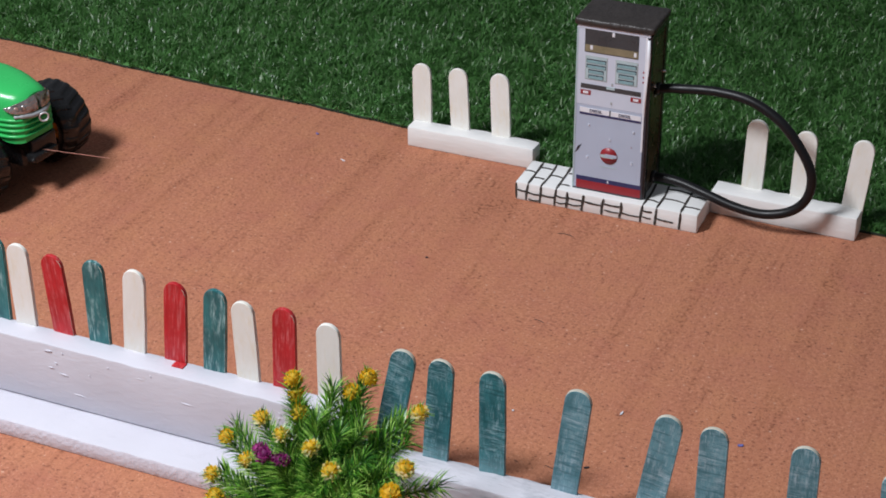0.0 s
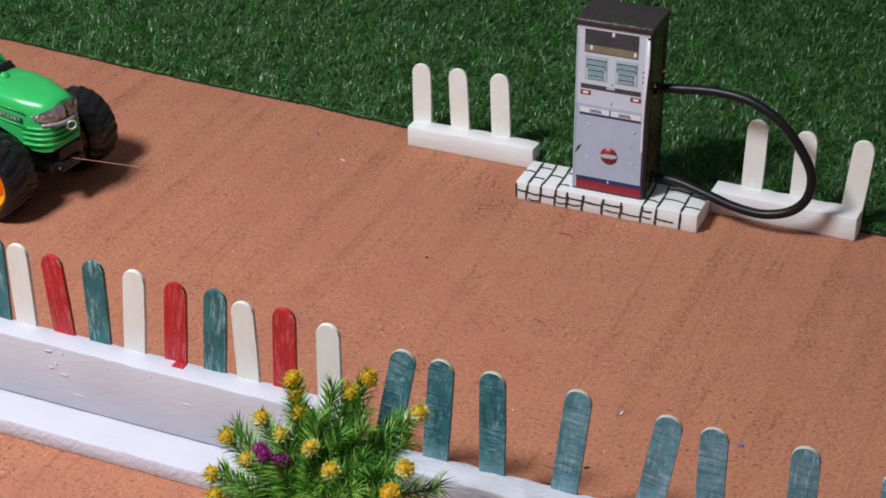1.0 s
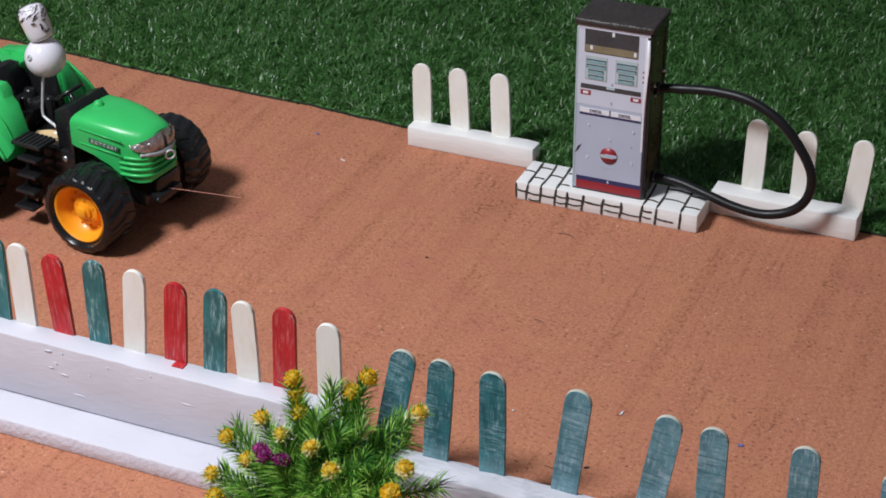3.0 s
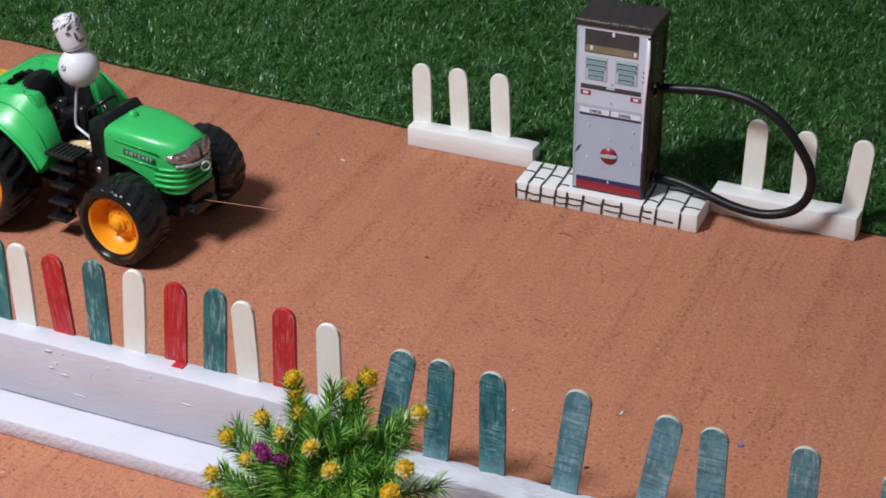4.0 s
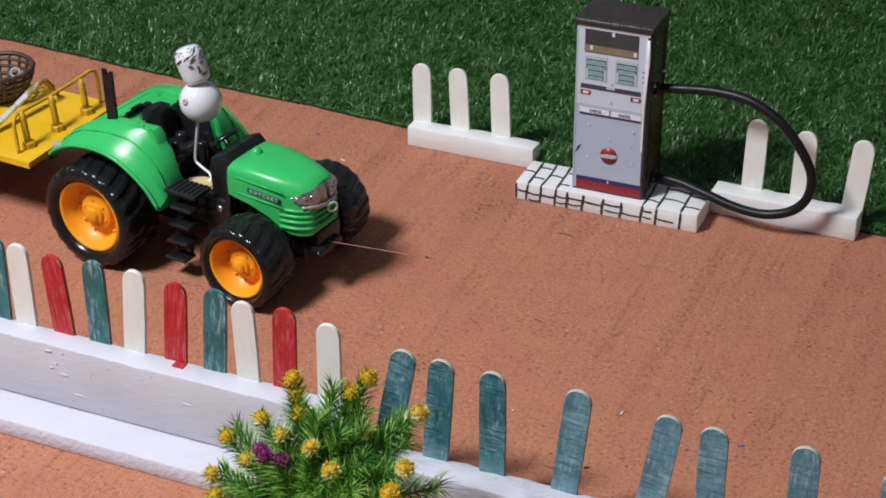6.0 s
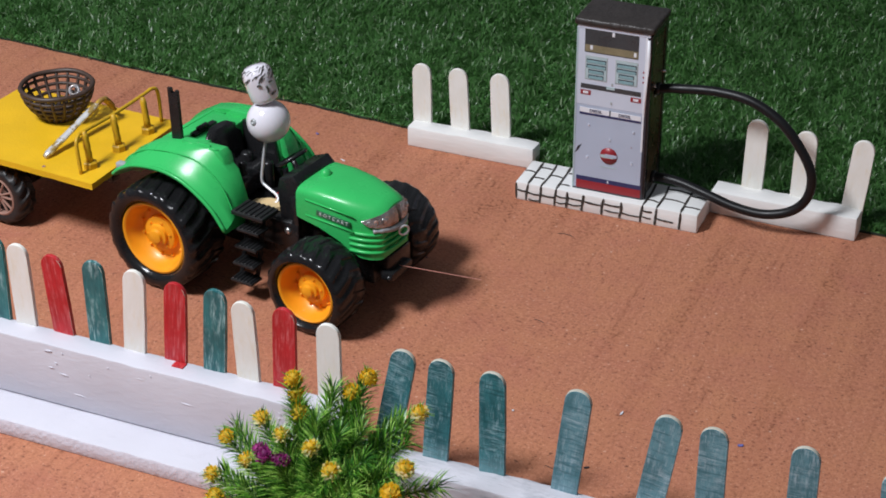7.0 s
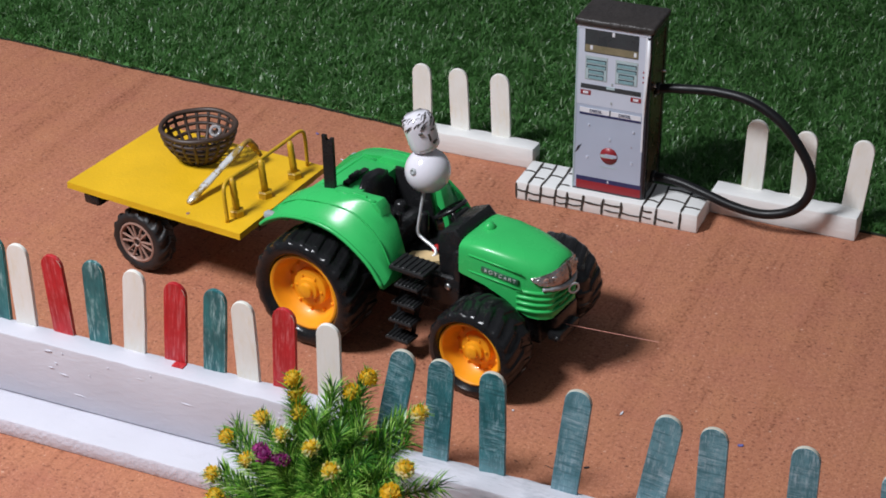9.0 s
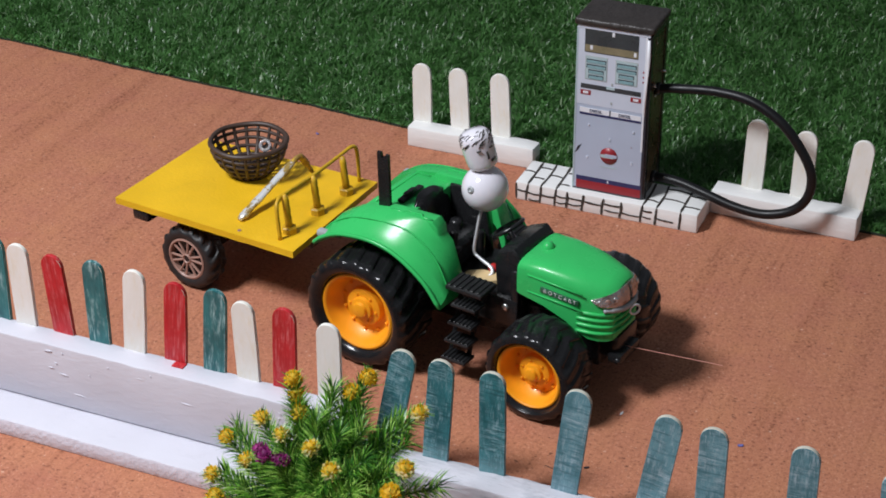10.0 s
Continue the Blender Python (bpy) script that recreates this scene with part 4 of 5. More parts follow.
def hood(parent):
    """Bonnet: rounded sections from the dash to the nose."""
    sec = [(-0.0180, 0.0425, 0.0562, 0.0150, 0.0098), (-0.0165, 0.0420, 0.0572, 0.0152, 0.0102), (-0.006, 0.0400, 0.0576, 0.0152, 0.0102), (0.004, 0.0362, 0.0572, 0.0149, 0.0098), (0.010, 0.0325, 0.0567, 0.0144, 0.0093),
           (0.0150, 0.0302, 0.0562, 0.0135, 0.0086), (0.0195, 0.0298, 0.0555, 0.0124, 0.0078), (0.0232, 0.0300, 0.0546, 0.0108, 0.0064), (0.0250, 0.0304, 0.0530, 0.0094, 0.0052)]
    loops = []
    for a, z0, z1, hw, tw in sec:
        n = 2.5 + 2.1 * max(0.0, min(1.0, (0.018 - a) / 0.030))
        zs = z0 + (z1 - z0) * 0.55
        pts = [(-hw, z0), (-hw * 1.01, z0 + (z1 - z0) * 0.30)]
        for k in range(10):
            t = math.pi / 2 * k / 10
            pts.append((-hw * math.cos(t) ** (2 / n), zs + (z1 - zs) * math.sin(t) ** (2 / n)))
        pts.append((0.0, z1))
        pts += [(-y, z) for y, z in reversed(pts[:-1])]
        loops.append([Vector((a, MID - 0.002 + y, z)) for y, z in pts])
    bm = bmesh.new()
    rings(bm, loops)
    bmesh.ops.recalc_face_normals(bm, faces=bm.faces[:])
    h = part("bonnet", smooth(bm, 32), GREEN, parent, "glossy green bonnet")
    C = MID - 0.002
    # side recess frame and badge
    bm = bmesh.new()
    for z in (0.0522, 0.0448):
        sweep(bm, [(-0.013, C - 0.0153, z - 0.0004), (0.0, C - 0.0155, z - 0.001), (0.0125, C - 0.0151, z - 0.002)], 0.0004, 6)
    part("moulding", smooth(bm, 60), GREEN, h)
    badge_at = pose(0.0018, C - 0.01540, 0.0466, 0, 5.5, 1.9)
    bm = bmesh.new()
    box(bm, -0.0088, 0.0088, -0.0003, 0.0006, -0.00115, 0.00115, 0.0002, badge_at)
    plate_ = part("badge", smooth(bm), BADGE, h, "thin dark badge plate with silver letters")
    lettering("R O T C A R T", plate_, 0, 0, 0.0023, CLEAR_SILVER, turn=badge_at @ pose(0, -0.00035, 0, 90, 0, 0))
    # grille ledges round the nose
    for k, z in enumerate((0.0420, 0.0393, 0.0366, 0.0336)):
        bm = bmesh.new()
        o = 0.0002 + 0.0001 * k
        sweep(bm, spline([(0.0095, C - 0.0143, z - 0.0003), (0.0150, C - 0.0136 - o, z), (0.0200, C - 0.0122 - o, z), (0.0238 + o, C - 0.0098, z), (0.0254 + o, C - 0.005, z), (0.0258 + o, C, z),
                          (0.0254 + o, C + 0.005, z), (0.0238 + o, C + 0.0098, z), (0.0200, C + 0.0122 + o, z), (0.0150, C + 0.0136 + o, z), (0.0095, C + 0.0143, z - 0.0003)], 5), 0.0008, 8)
        part("grille_bar", smooth(bm, 60), GREEN, h)
    # headlights: clear shiny lenses wrapped round the nose
    for s in (-1, 1):
        bm = bmesh.new()
        loops = []
        for a, y, z0, z1 in [(0.0165, 0.0131, 0.0474, 0.0482), (0.0195, 0.0124, 0.0462, 0.0492), (0.0222, 0.0109, 0.0458, 0.0502), (0.0246, 0.0084, 0.0455, 0.0512), (0.0264, 0.0046, 0.0453, 0.0522), (0.0270, 0.0002, 0.0453, 0.0526)]:
            loops.append([Vector((a + da, C + s * (y + dy), z)) for da, dy, z in ((0.0009, 0.0009, z0), (0.0007, 0.0011, (z0 + z1) / 2), (-0.0008, 0.0005, z1), (-0.004, -0.003 if y > 0.004 else 0.0, z1 - 0.001), (-0.004, -0.003 if y > 0.004 else 0.0, z0))])
        rings(bm, loops)
        bmesh.ops.recalc_face_normals(bm, faces=bm.faces[:])
        lens = part("headlight", smooth(bm, 50), CHROME, h, "clear silvery headlight")
        for k in range(3):
            bm = bmesh.new()
            a, y, z = [(0.0199, 0.0127, 0.0477), (0.0227, 0.0112, 0.0481), (0.0251, 0.0087, 0.0485)][k]
            lathe(bm, [(0.0012, -0.001), (0.0012, 0.0004), (0.0008, 0.0007), (0.00005, 0.0003)], Matrix.Translation((a, C + s * y, z)) @ Vector((0.55, s * 0.8, 0.1)).to_track_quat("Z", "Y").to_matrix().to_4x4(), 14, (False, False))
            part("bulb", smooth(bm), BRONZE if k == 1 else STEEL, lens)
    bm = bmesh.new()
    sweep(bm, spline([(0.0215, C - 0.0122, 0.0440), (0.0248, C - 0.0088, 0.0440), (0.0272, C - 0.004, 0.0434), (0.0276, C + 0.003, 0.0434), (0.0252, C + 0.0086, 0.0436)], 5), [0.0009] * 4 + [0.0013] * 13 + [0.0009] * 4, 8)
    part("nose_trim", smooth(bm, 60), GREY, h, "smeared grey nose trim")
    bm = bmesh.new()
    ring = [(0.0298 + 0.0023 * math.cos(t) * 0.55, C + 0.0023 * math.cos(t) * 0.84, 0.0412 + 0.0021 * math.sin(t)) for t in [2 * math.pi * i / 20 for i in range(20)]]
    sweep(bm, ring, 0.00048, 8, closed=True)
    part("tow_ring", smooth(bm, 60), WIRE, h, "pale wire ring")
    bm = bmesh.new()
    lathe(bm, [(0.0027, -0.0006), (0.0026, 0.0004), (0.0018, 0.0018), (0.0008, 0.0024), (0.00005, 0.0025)], pose(-0.0125, C, 0.0573), 20, (False, False))
    part("filler_cap", smooth(bm, 50), GREEN, h, "green filler cap")
    # the nose is blunt: draw the front of the bonnet and its fittings in
    for ob in (h, *h.children_recursive):
        if not ob.name.startswith("lettering"):
            for v in ob.data.vertices:
                v.co.x -= max(0.0, v.co.x - 0.004) * 0.11
    return h


def fender(parent, s):
    """Mudguard over a rear wheel: lip, crowned top and a skirt at the inside; s is -1 near, 1 far."""
    path = [(-0.1045, 0.0475, -0.1050, 0.0500), (-0.1000, 0.0512, -0.0990, 0.0565), (-0.0907, 0.0553, -0.0880, 0.0628), (-0.0767, 0.0567, -0.0717, 0.0656), (-0.0640, 0.0540, -0.0570, 0.0655), (-0.0508, 0.0455, -0.0482, 0.0568), (-0.0430, 0.0358, -0.0438, 0.0420)]
    loops = []
    for a0, z0, a1, z1 in path:
        b0, b1, b2 = 0.0350, 0.0225, 0.0165
        am, zm = a0 * 0.55 + a1 * 0.45, z0 * 0.45 + z1 * 0.55 + 0.0006
        cs = [(a0, b0, z0 - 0.0012), (a0, b0 + 0.0004, z0), (a0 * 0.80 + a1 * 0.20, b0 - 0.0042, z0 * 0.82 + z1 * 0.18 + 0.0006), (am, b0 - 0.0075, zm), (a1, b1, z1), (a1 * 0.98 + am * 0.02, b2, z1 - 0.0004), (a1, b2, z1 - 0.010), (am, b1, zm - 0.006)]
        loops.append([Vector((a, MID + s * b, z)) for a, b, z in cs])
    bm = bmesh.new()
    rings(bm, loops)
    bmesh.ops.recalc_face_normals(bm, faces=bm.faces[:])
    f = part("fender", smooth(bm, 38), GREEN, parent, "glossy green mudguard")
    for k, r in ((1, 0.0009), (3, 0.00035)):
        bm = bmesh.new()
        sweep(bm, spline([lp[k] for lp in loops], 5), r, 8)
        part("fender_moulding", smooth(bm, 60), GREEN, f)
    return f


def tractor():
    t = thing("toy_tractor", pose(0, 0, 0), "green plastic toy tractor with orange rims and black tyres", "toy tractor")
    hood(t)
    for s in (-1, 1):
        f = fender(t, s)
        bm = bmesh.new()
        box(bm, -0.1046, -0.0985, MID + s * 0.0315 - 0.0018, MID + s * 0.0315 + 0.0018, 0.0492, 0.0522, 0.0008, pose(0, 0, 0))
        part("tail_lamp", smooth(bm), GREY, f, "grey tail lamp")
    C = MID
    # deck between the mudguards, with raised rims
    bm = bmesh.new()
    box(bm, -0.0900, -0.0690, C - 0.0190, C + 0.0190, 0.0440, 0.0622, 0.0014)
    dk = part("rear_deck", smooth(bm), GREEN, t, "glossy green rear deck")
    for s in (-1, 1):
        bm = bmesh.new()
        prism(bm, [(-0.0800, 0.0610), (-0.0770, 0.0648), (-0.0545, 0.0656), (-0.0520, 0.0630), (-0.0490, 0.0420), (-0.0800, 0.0420)], C + s * 0.0190 - 0.0036, C + s * 0.0190 + 0.0036, bevel=0.0008)
        part("side_console", smooth(bm), GREEN, t, "green side console")
    bm = bmesh.new()
    box(bm, -0.0790, -0.0758, C - 0.0115, C + 0.0045, 0.0622, 0.0642, 0.0008, Matrix())
    box(bm, -0.0785, -0.0762, C - 0.0080, C - 0.0010, 0.0640, 0.0655, 0.0006, Matrix())
    part("lamp_bar", smooth(bm), BLACK, dk)
    for s in (-1, 1):
        bm = bmesh.new()
        prism(bm, [(-0.0690, 0.0370), (-0.0690, 0.0628), (-0.0560, 0.0632), (-0.0530, 0.0610), (-0.0480, 0.0370)], C + s * 0.0142 - 0.0010, C + s * 0.0142 + 0.0010, bevel=0.0004)
        part("cab_liner", smooth(bm), BLACK, t)
    for x, y, z, r in ((-0.0585, -0.009, 0.0520, 0.0030), (-0.0540, -0.007, 0.0545, 0.0018), (-0.0600, 0.004, 0.0530, 0.0028), (-0.0500, 0.006, 0.0500, 0.0024)):
        bm = bmesh.new()
        lathe(bm, [(r, -0.012), (r, -0.001), (r * 0.8, 0.0), (0.00005, 0.0002)], pose(x, C + y, z), 16, (False, False))
        part("lever_boss", smooth(bm), BLACK, t)
    for pts in ([(-0.0745, C - 0.0215, 0.0652), (-0.0690, C - 0.0215, 0.0653), (-0.0680, C - 0.0195, 0.0654), (-0.0610, C - 0.0195, 0.0655), (-0.0600, C - 0.0215, 0.0656), (-0.0550, C - 0.0215, 0.0657)],
                [(-0.0745, C + 0.0205, 0.0652), (-0.0650, C + 0.0205, 0.0654), (-0.0640, C + 0.0190, 0.0655), (-0.0560, C + 0.0190, 0.0657)], [(-0.0870, C - 0.0150, 0.0623), (-0.0870, C + 0.0150, 0.0623), (-0.0800, C + 0.0150, 0.0623)]):
        bm = bmesh.new()
        sweep(bm, pts, 0.0006, 6)
        part("moulding", smooth(bm, 60), GREEN, dk)
    # exhaust: an angle-shaped black post
    bm = bmesh.new()
    prism(bm, [(-0.0028, 0.0), (0.0028, 0.0), (0.0028, 0.0272), (0.0013, 0.0272), (0.0013, 0.0256), (-0.0008, 0.0256), (-0.0008, 0.0278), (-0.0028, 0.0278)], -0.0008, 0.0008, pose(-0.0800, C - 0.0180, 0.0600, 0, -1, 0), 0.0002)
    part("exhaust_post", bm, BLACK, t, "black upright post")
    # cab: tub, seat, dash, steering wheel
    bm = bmesh.new()
    box(bm, -0.0815, -0.0180, C - 0.0165, C + 0.0165, 0.0240, 0.0370, 0.001)
    part("cab_floor", smooth(bm), BLACK, t)
    bm = bmesh.new()
    box(bm, -0.0690, -0.0510, C - 0.0120, C + 0.0120, 0.0370, 0.0490, 0.003, seg=3)
    rings(bm, [[Vector((-0.0672 + 0.0022 * math.cos(a) - 0.0012 * k, C + hw * math.sin(a), z)) for a in [2 * math.pi * i / 20 for i in range(20)]] for k, (hw, z) in enumerate(((0.0118, 0.0440), (0.0130, 0.0520), (0.0126, 0.0580), (0.0105, 0.0622), (0.0065, 0.0644)))])
    bmesh.ops.recalc_face_normals(bm, faces=bm.faces[:])
    part("seat", smooth(bm, 50), BLACK, t, "glossy black moulded seat")
    bm = bmesh.new()
    prism(bm, [(-0.0290, 0.0330), (-0.0178, 0.0330), (-0.0178, 0.0550), (-0.0215, 0.0588), (-0.0290, 0.0558), (-0.0302, 0.0500)], C - 0.0140, C + 0.0130, bevel=0.0008)
    part("dashboard", smooth(bm), BLACK, t)
    bm = bmesh.new()
    m = pose(-0.0345, C + 0.003, 0.0570, 0, -35, 0)
    sweep(bm, [m @ Vector((0.0070 * math.cos(a), 0.0070 * math.sin(a), 0)) for a in [2 * math.pi * i / 28 for i in range(28)]], 0.0009, 8, closed=True)
    for k in range(3):
        a = 2 * math.pi * k / 3 + 0.4
        sweep(bm, [m @ Vector((0, 0, 0)), m @ Vector((0.0070 * math.cos(a), 0.0070 * math.sin(a), 0))], 0.0007, 6)
    sweep(bm, [m @ Vector((0, 0, 0)), m @ Vector((0, 0, -0.010))], 0.0012, 8)
    part("steering_wheel", smooth(bm, 60), BLACK, t)
    bm = bmesh.new()
    lathe(bm, [(0.0001, 0), (0.0022, 0.0004), (0.0022, 0.0030), (0.0012, 0.0042), (0.0001, 0.0044)], pose(-0.0380, C - 0.002, 0.0370), 14)
    part("pedal_knob", smooth(bm), RED, t, "red knob")
    bm = bmesh.new()
    box(bm, -0.0215, -0.0180, C - 0.0162, C - 0.0135, 0.0300, 0.0500, 0.0006)
    part("side_bracket", smooth(bm), BLACK, t)
    bm = bmesh.new()
    lathe(bm, [(0.0001, 0), (0.0016, 0.0), (0.0016, 0.001), (0.0008, 0.0014), (0.0001, 0.0014)], Matrix.Translation((-0.0235, C - 0.0160, 0.0330)) @ UP_TO_NEAR, 14)
    part("screw", smooth(bm), STEEL, t, "steel screw head")
    # steps on both sides
    for s in (-1, 1):
        bm = bmesh.new()
        yc = C + s * 0.0235
        box(bm, -0.0440, -0.0270, yc - 0.0060, yc + 0.0060, 0.0415, 0.0435, 0.0005)
        deck_step = part("step_platform", bm, STEP, t)
        for k in range(6):
            bm = bmesh.new()
            box(bm, -0.0428 + k * 0.0026, -0.0416 + k * 0.0026, yc - 0.0055, yc + 0.0055, 0.0435, 0.0440, 0.0001, seg=1)
            part("tread_rib", bm, STEP, deck_step)
        for k in range(4):
            bm = bmesh.new()
            z = 0.0345 - k * 0.0084
            x = -0.0352 - k * 0.0013
            y = C + s * (0.0262 + 0.0006 * k)
            box(bm, x - 0.0058, x + 0.0058, y - 0.0040, y + 0.0040, z, z + 0.0014, 0.0004)
            tread = part("step", bm, STEP, t)
            for j in range(6):
                bm = bmesh.new()
                box(bm, x - 0.0050 + j * 0.0018, x - 0.0041 + j * 0.0018, y - 0.0036, y + 0.0036, z + 0.0014, z + 0.0019, 0.0001, seg=1)
                part("tread_rib", bm, STEP, tread)
        for x0 in (-0.0405, -0.0320):
            bm = bmesh.new()
            sweep(bm, [(x0, C + s * 0.0215, 0.0425), (x0 - 0.002, C + s * 0.0222, 0.026), (x0 - 0.0045, C + s * 0.0238, 0.0078)], 0.0010, 6)
            part("step_stringer", bm, STEP, t)
    # chassis, axles and front weight
    bm = bmesh.new()
    box(bm, -0.0900, 0.0160, C - 0.0090, C + 0.0090, 0.0140, 0.0330, 0.0015)
    part("chassis", smooth(bm), BLACK, t)
    for a, z, h in ((0.0, 0.0198, 0.034), (-0.0793, 0.0249, 0.036)):
        bm = bmesh.new()
        lathe(bm, [(0.0001, -h), (0.0022, -h), (0.0022, h), (0.0001, h)], Matrix.Translation((a, C, z)) @ UP_TO_NEAR, 14)
        part("axle", smooth(bm), BLACK, t)
    bm = bmesh.new()
    box(bm, 0.0150, 0.0235, C - 0.0085, C + 0.0085, 0.0195, 0.0300, 0.0012)
    box(bm, 0.0200, 0.0262, C - 0.0105, C + 0.0060, 0.0190, 0.0232, 0.001)
    part("front_bracket", smooth(bm), BLACK, t)
    bm = bmesh.new()
    lathe(bm, [(0.0001, 0), (0.0014, 0.0002), (0.0012, 0.0012), (0.0001, 0.0016)], Matrix.Translation((0.0250, C - 0.0105, 0.0212)) @ UP_TO_NEAR, 12)
    part("bracket_pin", smooth(bm), BLACK, t)
    bm = bmesh.new()
    sweep(bm, spline([(0.0230, C - 0.002, 0.0230), (0.042, C - 0.002, 0.0255), (0.0655, C - 0.002, 0.0286)], 6), 0.00013, 5)
    part("pull_thread", bm, THREAD, t, "thin pink pulling thread")
    wheels = []
    for a, R, rim, wd, b0, lugs in ((0.0, 0.0198, 0.0142, 0.0175, 0.0, 20), (-0.0793, 0.0249, 0.0172, 0.0205, -0.0035, 22)):
        for turn, b in ((UP_TO_NEAR, b0), (UP_TO_FAR, 2 * MID - b0)):
            w = wheel(t, a, b, R, rim, wd, turn, lugs, R * 0.034, RUBBER, "glossy black rubber tyre with chevron lugs", R * 0.10)
            dish_rim(w, rim, turn, 11, ORANGE)
            wheels.append((w, a, b, R))
    return t, wheels


def driver_doll():
    """One plain mesh: bead body, moulded head, bent wire leg and a wooden foot."""
    bm = bmesh.new()
    body, head = Vector((-0.0436, MID, 0.0740)), Vector((-0.0443, MID, 0.0844))
    prof = [(0.0096 * math.cos(t), 0.0096 * math.sin(t)) for t in [-math.pi / 2 + math.pi * i / 20 for i in range(21)]]
    lathe(bm, [(max(r, 0.00005), h) for r, h in prof], Matrix.Translation(body), 36)
    n0 = len(bm.faces)
    crown = [(0.00005, -0.0012), (0.0046, -0.0010), (0.0058, 0.0), (0.0062, 0.0014), (0.0064, 0.0046), (0.0066, 0.0088), (0.0067, 0.0112), (0.0062, 0.0134), (0.0046, 0.0150), (0.00005, 0.0158)]
    hm = Matrix.Translation(head) @ pose(0, 0, 0, 4, -17, 0)
    lathe(bm, crown, hm, 36)
    # curls of hair, brow and nose as raised welts
    rng = random.Random(3)
    n_head = len(bm.faces)
    for k in range(86):
        a = rng.uniform(0, 6.283)
        z = rng.uniform(0.0088, 0.0142)
        r = float(np.interp(z, [q[1] for q in crown], [q[0] for q in crown])) + 0.0001
        p0 = hm @ Vector((r * math.cos(a), r * math.sin(a), z))
        z1 = z + 0.0010
        r1 = float(np.interp(z1, [q[1] for q in crown], [q[0] for q in crown])) + 0.0001
        p1 = hm @ Vector((r1 * math.cos(a + 0.2), r1 * math.sin(a + 0.2), z1))
        p2 = hm @ Vector(((r1 - 0.0002) * math.cos(a + 0.4), (r1 - 0.0002) * math.sin(a + 0.4), z1 + 0.0003))
        sweep(bm, [p0, p1, p2], 0.00010 + 0.00012 * rng.random(), 5)
    for a in (-0.95, -0.15):
        sweep(bm, [hm @ Vector((0.0070 * math.cos(a + d), 0.0070 * math.sin(a + d), 0.0078 + 0.0005 * math.cos(d * 6))) for d in (-0.12, 0, 0.12)], 0.00042, 6)
    sweep(bm, [hm @ Vector((0.0069 * math.cos(-0.5), 0.0069 * math.sin(-0.5), 0.0072)), hm @ Vector((0.0073 * math.cos(-0.5), 0.0073 * math.sin(-0.5), 0.0050)), hm @ Vector((0.0066 * math.cos(-0.5), 0.0066 * math.sin(-0.5), 0.0042))], 0.00045, 6)
    sweep(bm, [hm @ Vector((0.0064 * math.cos(a), 0.0064 * math.sin(a), 0.0026 + 0.0003 * k)) for k, a in enumerate((-0.32, -0.15, 0.05))], 0.0006, 6)
    n_hair = len(bm.faces)
    lathe(bm, [(0.0015, -0.001), (0.0016, 0.0003), (0.0009, 0.0009), (0.0006, 0.0004), (0.00005, 0.0003)], Matrix.Translation(body) @ Vector((-0.1, -0.8, 0.25)).to_track_quat("Z", "Y").to_matrix().to_4x4() @ Matrix.Translation((0, 0, 0.0094)), 10)
    n1 = len(bm.faces)
    sweep(bm, spline([(-0.0436, MID - 0.003, 0.0655), (-0.0455, MID - 0.003, 0.0550), (-0.0468, MID - 0.003, 0.0455), (-0.0440, MID - 0.0035, 0.0432), (-0.0380, MID - 0.0045, 0.0412), (-0.0362, MID - 0.006, 0.0396), (-0.0372, MID - 0.0075, 0.0385)], 6), 0.0007, 8)
    n2 = len(bm.faces)
    out = [(-0.0085, -0.0030), (-0.0060, -0.0045), (0.004, -0.0040), (0.0075, -0.002), (0.0075, 0.003), (-0.002, 0.0035), (-0.0075, 0.001)]
    m = Matrix.Translation((-0.0385, MID - 0.008, 0.0374)) @ Euler((radians(-90), 0, radians(12))).to_matrix().to_4x4()
    prism(bm, out, -0.0018, 0.0, m)
    bm.faces.ensure_lookup_table()
    for i, f in enumerate(bm.faces):
        f.material_index = (3 if n_head <= i < n_hair else 4 if n_hair <= i < n1 else 0) if i < n1 else (1 if i < n2 else 2)
    bmesh.ops.recalc_face_normals(bm, faces=bm.faces[:])
    return tagged(part("driver_doll", smooth(bm, 50), [PEARL, WIRE, TAN, INK, GREY]), "white bead doll with a wire leg seated on the tractor", "doll")


# ---------------------------------------------------------------- trailer and its load
DECK_TOP = 0.0375


